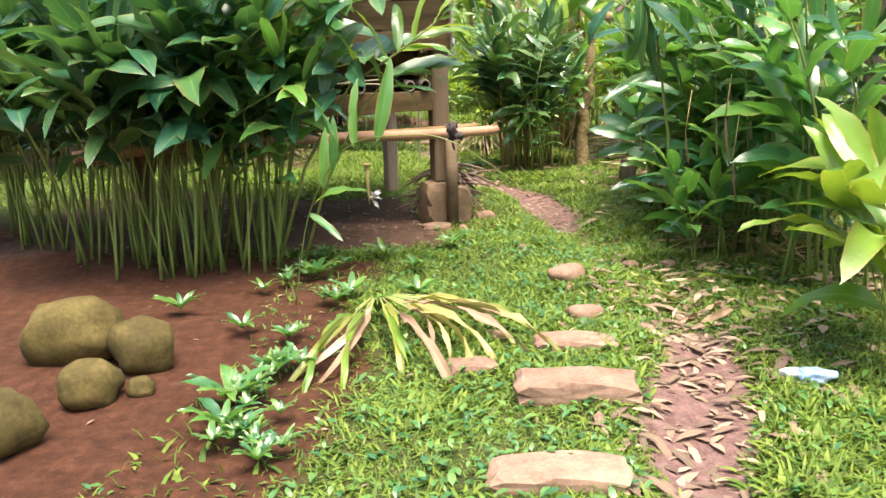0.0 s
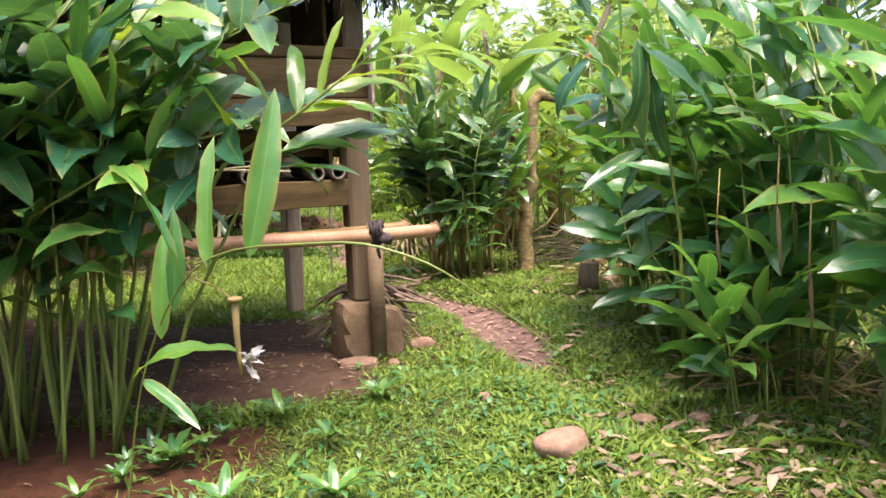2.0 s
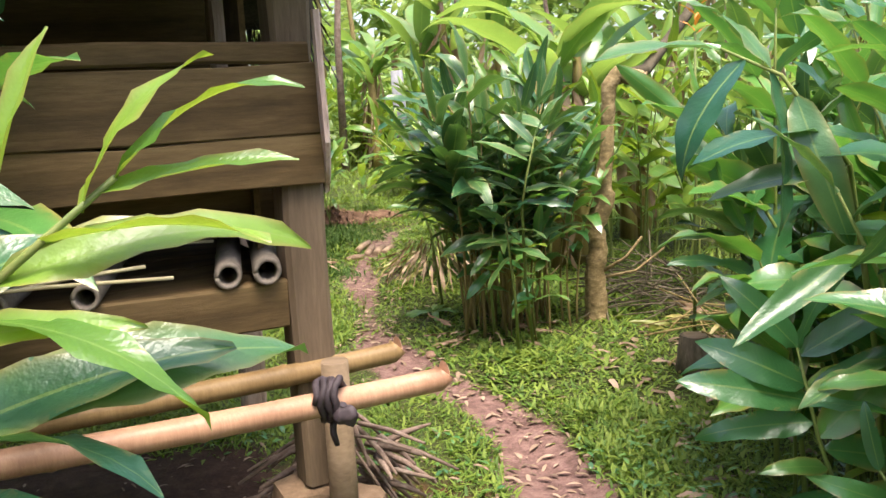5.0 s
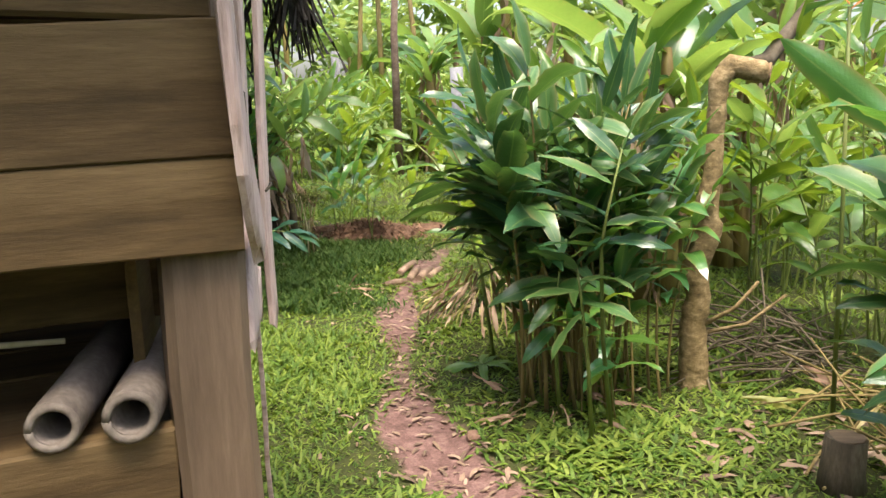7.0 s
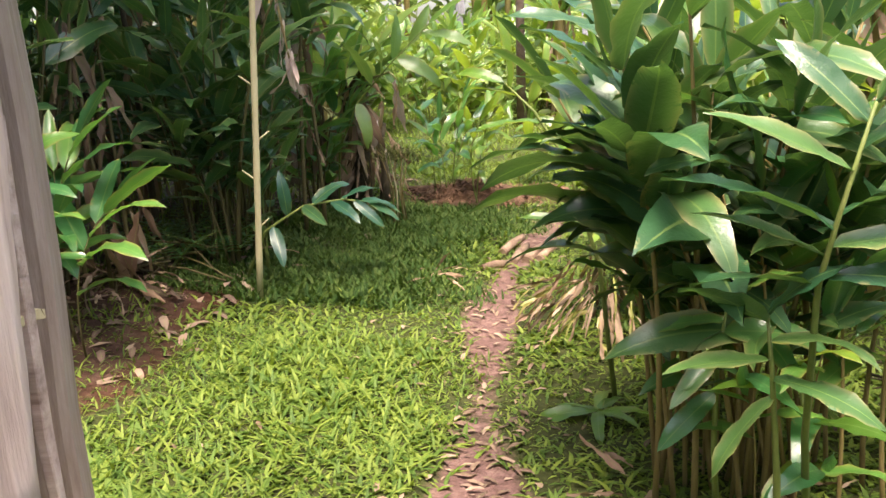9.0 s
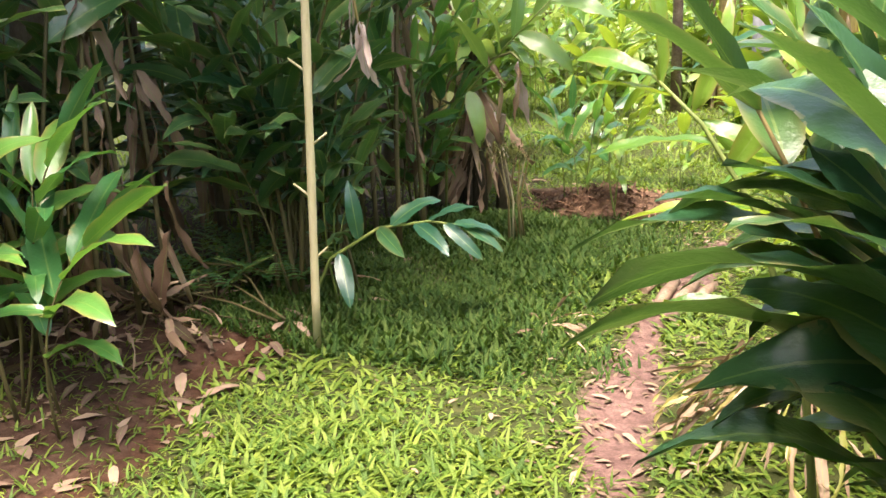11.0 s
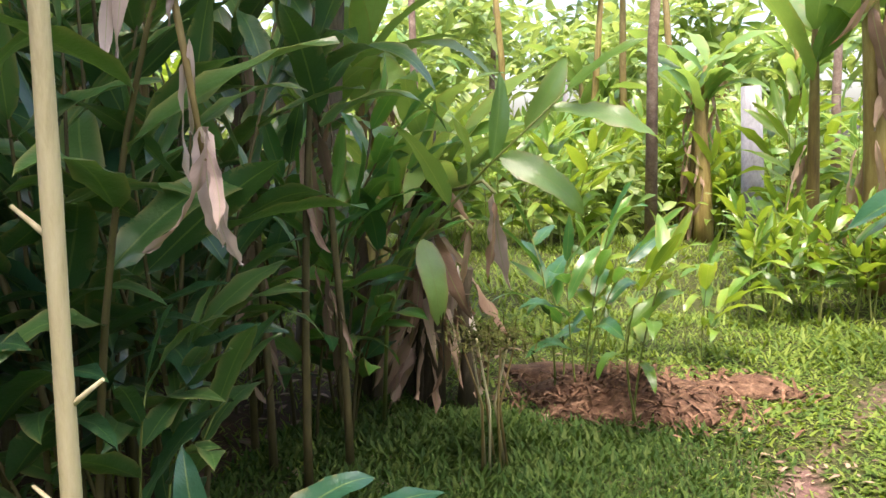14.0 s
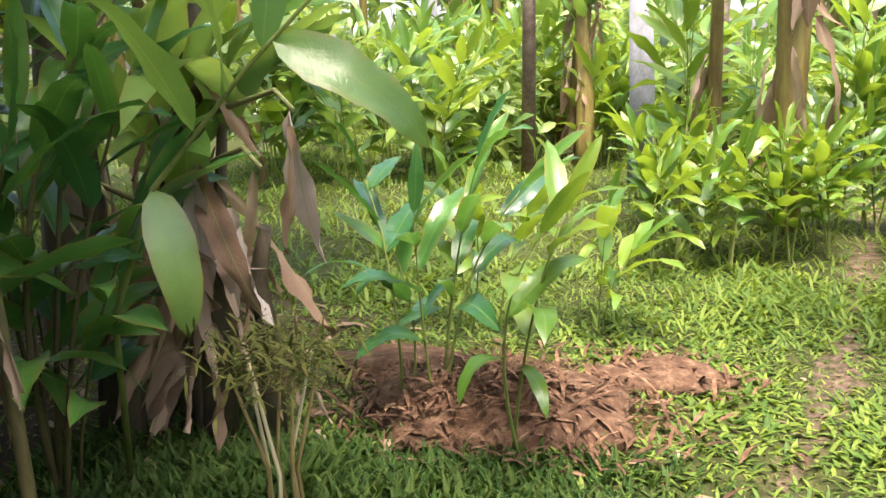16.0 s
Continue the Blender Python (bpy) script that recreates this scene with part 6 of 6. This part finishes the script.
leaf_heap(-2.2, 13.75, 16, 0.3, 0.26, (DARK_DRY, DRY_LEAF, DARK_DRY), "scattered dry leaves on shaded soil", 0.06)
leaf_heap(1.45, 6.75, 10, 0.3, 0.14, (DRY_LEAF, PALE_DRY), "curled pinkish dead leaves on the grass", 0.02)
leaf_heap(1.75, 6.6, 8, 0.25, 0.15, (DRY_LEAF, LITTER), "curled brown dead leaves on the grass", 0.02)
leaf_heap(2.0, 6.2, 26, 0.5, 0.26, (DRY_LEAF, YELLOW_LEAF), "dry leaves and stems under the hedge", 0.08)
leaf_heap(2.3, 10.9, 24, 0.4, 0.34, (YELLOW_LEAF, DRY_LEAF), "yellowed ginger leaves lying under the hedge", 0.2)
leaf_heap(0.85, 11.15, 24, 0.4, 0.22, (DRY_LEAF,), "dry leaf litter round the dark clump", 0.08)


def ground_sprig(x, y, n, size, mat, label, name="ground_sprig", rise=0.15):
    ob = thing(name, x, y, on_ground(x, y) + 0.02, label, "plant", "ground sprigs")
    for k in range(n):
        a = 6.28 * k / n + rnd.uniform(-0.3, 0.3)
        part("leaf", leaf_mesh(mat, (0, 1, 4)[k % 3]), None, ob, m=aim((0, 0, 0.02), (math.cos(a), math.sin(a), rise + rnd.uniform(-0.05, 0.3)), (0, 0, 1), size * rnd.uniform(0.7, 1.15), rnd.uniform(-20, 20)))
    return ob


ground_sprig(0.39, 11.78, 7, 0.3, BRIGHT_GINGER, "cut ginger sprig lying flat on the grass", rise=0.0)
ground_sprig(1.91, 6.42, 2, 0.26, BRIGHT_GINGER, "pale green fallen leaf on the litter", rise=0.0)
for x, y, n, z in ((-0.56, 6.56, 9, 0.2), (-0.68, 5.39, 8, 0.14), (-1.13, 5.74, 10, 0.16), (-0.25, 6.04, 10, 0.16), (0.12, 6.09, 12, 0.17), (-0.8, 6.2, 6, 0.12), (-0.5, 4.6, 12, 0.2), (-0.45, 4.35, 10, 0.17), (-0.2, 7.1, 9, 0.16), (0.25, 7.3, 9, 0.15), (0.05, 6.7, 8, 0.15), (-0.3, 5.0, 8, 0.14)):
    ground_sprig(x, y, n, z, GINGER, "small green weed growing on red soil", "weed_plant", 0.7)
for x, y, n in ((-0.3, 4.05, 4), (-0.36, 4.35, 5), (-0.4, 4.65, 4), (-0.34, 4.95, 3), (-0.5, 6.7, 4), (-0.6, 6.4, 3), (-0.3, 5.9, 3), (-0.65, 7.0, 3), (-0.35, 5.4, 2)):
    for k in range(n):
        ground_sprig(x + rnd.gauss(0, 0.09), y + rnd.gauss(0, 0.1), rnd.randrange(9, 15), rnd.uniform(0.07, 0.13), GINGER, "bushy green weed at the soil edge", "weed_plant", 1.0)
for x, y in ((-2.88, 13.56), (-2.5, 13.8), (-2.95, 14.1), (-2.3, 13.6), (-2.6, 13.35)):
    fern = thing("fern", x, y, on_ground(x, y), "small fern with feathery green fronds", "fern", "ferns")
    for k in range(6):
        a = k * 1.05
        d = Vector((math.cos(a), math.sin(a), 0.7))
        tip = d * 0.42
        part("rib", tube_mesh("rib", [(0, 0, 0), tip * 0.5 + Vector((0, 0, 0.05)), tip], [0.004, 0.003, 0.002], STALK, 5), None, fern)
        for j in range(9):
            q = tip * (0.25 + 0.08 * j) + Vector((0, 0, 0.05 * math.sin(3.14 * (0.25 + 0.08 * j))))
            for side in (-1, 1):
                w = Vector((-math.sin(a), math.cos(a), 0)) * side + d * 0.4
                part("leaflet", leaf_mesh(GINGER, 0), None, fern, m=aim(q, w, (0, 0, 1), 0.13 * (1 - 0.09 * j), 0))

# long yellow stalk bent over the grass, and a pale cut stalk
bent = thing("bent_stalk", -0.55, 5.95, on_ground(-0.55, 5.95), "long yellow stalk arched over the grass", "stalk")
bp = [Vector(q) - Vector((-0.55, 5.95, 0)) for q in ((-0.55, 5.95, 0.0), (-0.4, 5.75, 0.55), (-0.1, 5.25, 0.95), (0.25, 4.75, 1.06), (0.42, 4.66, 1.04), (0.55, 4.72, 0.95), (0.72, 4.9, 0.8))]
fine = []
for i in range(6):
    a, b, c, d = bp[max(0, i - 1)], bp[i], bp[i + 1], bp[min(6, i + 2)]
    for j in range(5):
        q = j / 5
        fine.append(0.5 * (2 * b + (c - a) * q + (2 * a - 5 * b + 4 * c - d) * q * q + (3 * b - a - 3 * c + d) * q ** 3))
fine.append(bp[6])
part("stem", tube_mesh("stem", fine, np.linspace(0.0034, 0.0013, len(fine)), YELLOW_LEAF, 7), None, bent)
for share, way, size, roll in ((0.24, (0.08, -0.05, 1), 0.3, 0), (0.17, (0.7, -0.5, -0.35), 0.26, 10), (0.28, (0.1, -0.05, 1), 0.27, 30), (0.42, (0.22, 0.05, 1), 0.36, 35), (0.36, (0.02, 0.05, 1), 0.3, -40), (0.31, (-0.3, 0, 1), 0.32, 50)):
    q = share * 6
    part("leaf", leaf_mesh(GINGER, 2), None, bent, m=aim(bp[int(q)].lerp(bp[int(q) + 1], q - int(q)), way, (0.1, -0.35, 1), size, roll) @ Matrix.Diagonal((0.85, 1, 1, 1)))
pale = thing("pale_flower_stalk", 0.0, 5.22, on_ground(0, 5.22), "pale cut stalk end with a wilted white flower", "flower stalk")
part("stem", tube_mesh("stem", [(0.006, 0, 0.72), (0.003, 0, 0.76), (0, 0, 0.82), (0, 0, 0.9)], [0.002, 0.006, 0.0075, 0.01], OLD_STALK, 8), None, pale)
part("thread", tube_mesh("thread", [(0, 0, 0.9), (-0.05, 0.015, 0.935), (-0.1, 0.03, 0.952)], [0.003, 0.002, 0.002], OLD_STALK, 5), None, pale)
part("cap", tube_mesh("cap", [(0, 0, 0.9), (0, 0, 0.908)], [0.018, 0.017], OLD_STALK, 10), None, pale)
for k in range(9):
    an = k * 0.75
    part("petal", big_mesh("dry_leaf", PETAL_WHITE, k % 5), None, pale, "wilted white petal", m=aim((0.012, -0.01, 0.76), (0.7 + 0.5 * math.cos(an), 0.6 * math.sin(an), 0.5 * math.sin(an * 1.7)), (0, -0.5, 1), rnd.uniform(0.04, 0.075), 40 * k) @ Matrix.Diagonal((2.6, 1, 2.0, 1)))
part("leaf", leaf_mesh(BRIGHT_GINGER, 1), None, pale, m=aim((0, 0, 0.78), (-1, -0.1, 0.15), (0, -0.4, 1), 0.26, 10))

# litter of the start: wrapper, bottle
wrap = thing("plastic_wrapper", 1.9, 4.86, on_ground(1.9, 4.86), "crumpled blue and white plastic wrapper on the grass", "litter")
part("body", lump(0.16, 0.08, 0.06, 41, 0.5, 2), PLASTIC_BLUE, wrap)
part("end", lump(0.09, 0.06, 0.05, 42, 0.5, 2), PLASTIC_WHITE, wrap, "white end", Matrix.Translation((-0.09, 0.03, 0)))
# orange flower spike over the hedge
spike = thing("flower_spike", 2.1, 10.9, on_ground(2.1, 10.9), "orange flower spike on a tall stalk", "flower")
part("stem", tube_mesh("stem", [(0, 0, 0), (0, 0, 1.0), (-0.03, -0.05, 1.92)], [0.012, 0.01, 0.008], STALK, 6), None, spike)
PETAL = leaf_stuff("orange bract", (0.5, 0.12, 0.01), (0.65, 0.2, 0.02), (0.75, 0.3, 0.04), (0.7, 0.3, 0.03), gloss=0.4, see=0.2)
for k in range(9):
    a = k * 2.4
    part("bract", leaf_mesh(PETAL, 0), None, spike, m=aim((-0.03, -0.05, 1.9 + 0.03 * k), (math.cos(a), math.sin(a), 0.9), (0, 0, 1), 0.12, 0))
# blue-green leaves of a plant reaching over the far path
arching_shoot([(0.6, 14.35, 0), (0.55, 14.33, 0.7), (0.36, 14.28, 1.2), (0.12, 14.25, 1.42)],
              [(1.0, (-1, 0, -0.32), 0.52, 0), (0.93, (-1, 0.12, -0.12), 0.5, 14), (0.85, (-0.9, -0.25, -0.4), 0.46, -12), (0.8, (0.8, 0, 0.2), 0.5, 0), (0.6, (0.7, -0.4, 0.3), 0.5, 0)], BLUE_GINGER, "blue-green shoot with broad leaves reaching over the path", 1.2)
# dry leaves caught in the right hedge
for x, y, z, sz in ((1.95, 6.7, 0.95, 0.35), (1.75, 6.85, 0.85, 0.25), (2.2, 7.1, 1.0, 0.4), (2.1, 8.2, 0.7, 0.35), (1.9, 6.3, 0.75, 0.3)):
    h = thing("hanging_dry_leaf", x, y, z, "brown dry leaf hanging in the ginger hedge", "dry leaf", "hanging dry leaves")
    part("blade", big_mesh("dry_leaf", DRY_LEAF, 1), None, h, m=aim((0, 0, 0), (0.1, 0, -1), (0, -1, 0.2), sz, 20))
    part("stem", tube_mesh("stem", [(0, 0, 0), (0.05, 0.1, 0.25)], [0.004, 0.003], OLD_STALK, 5), None, h)
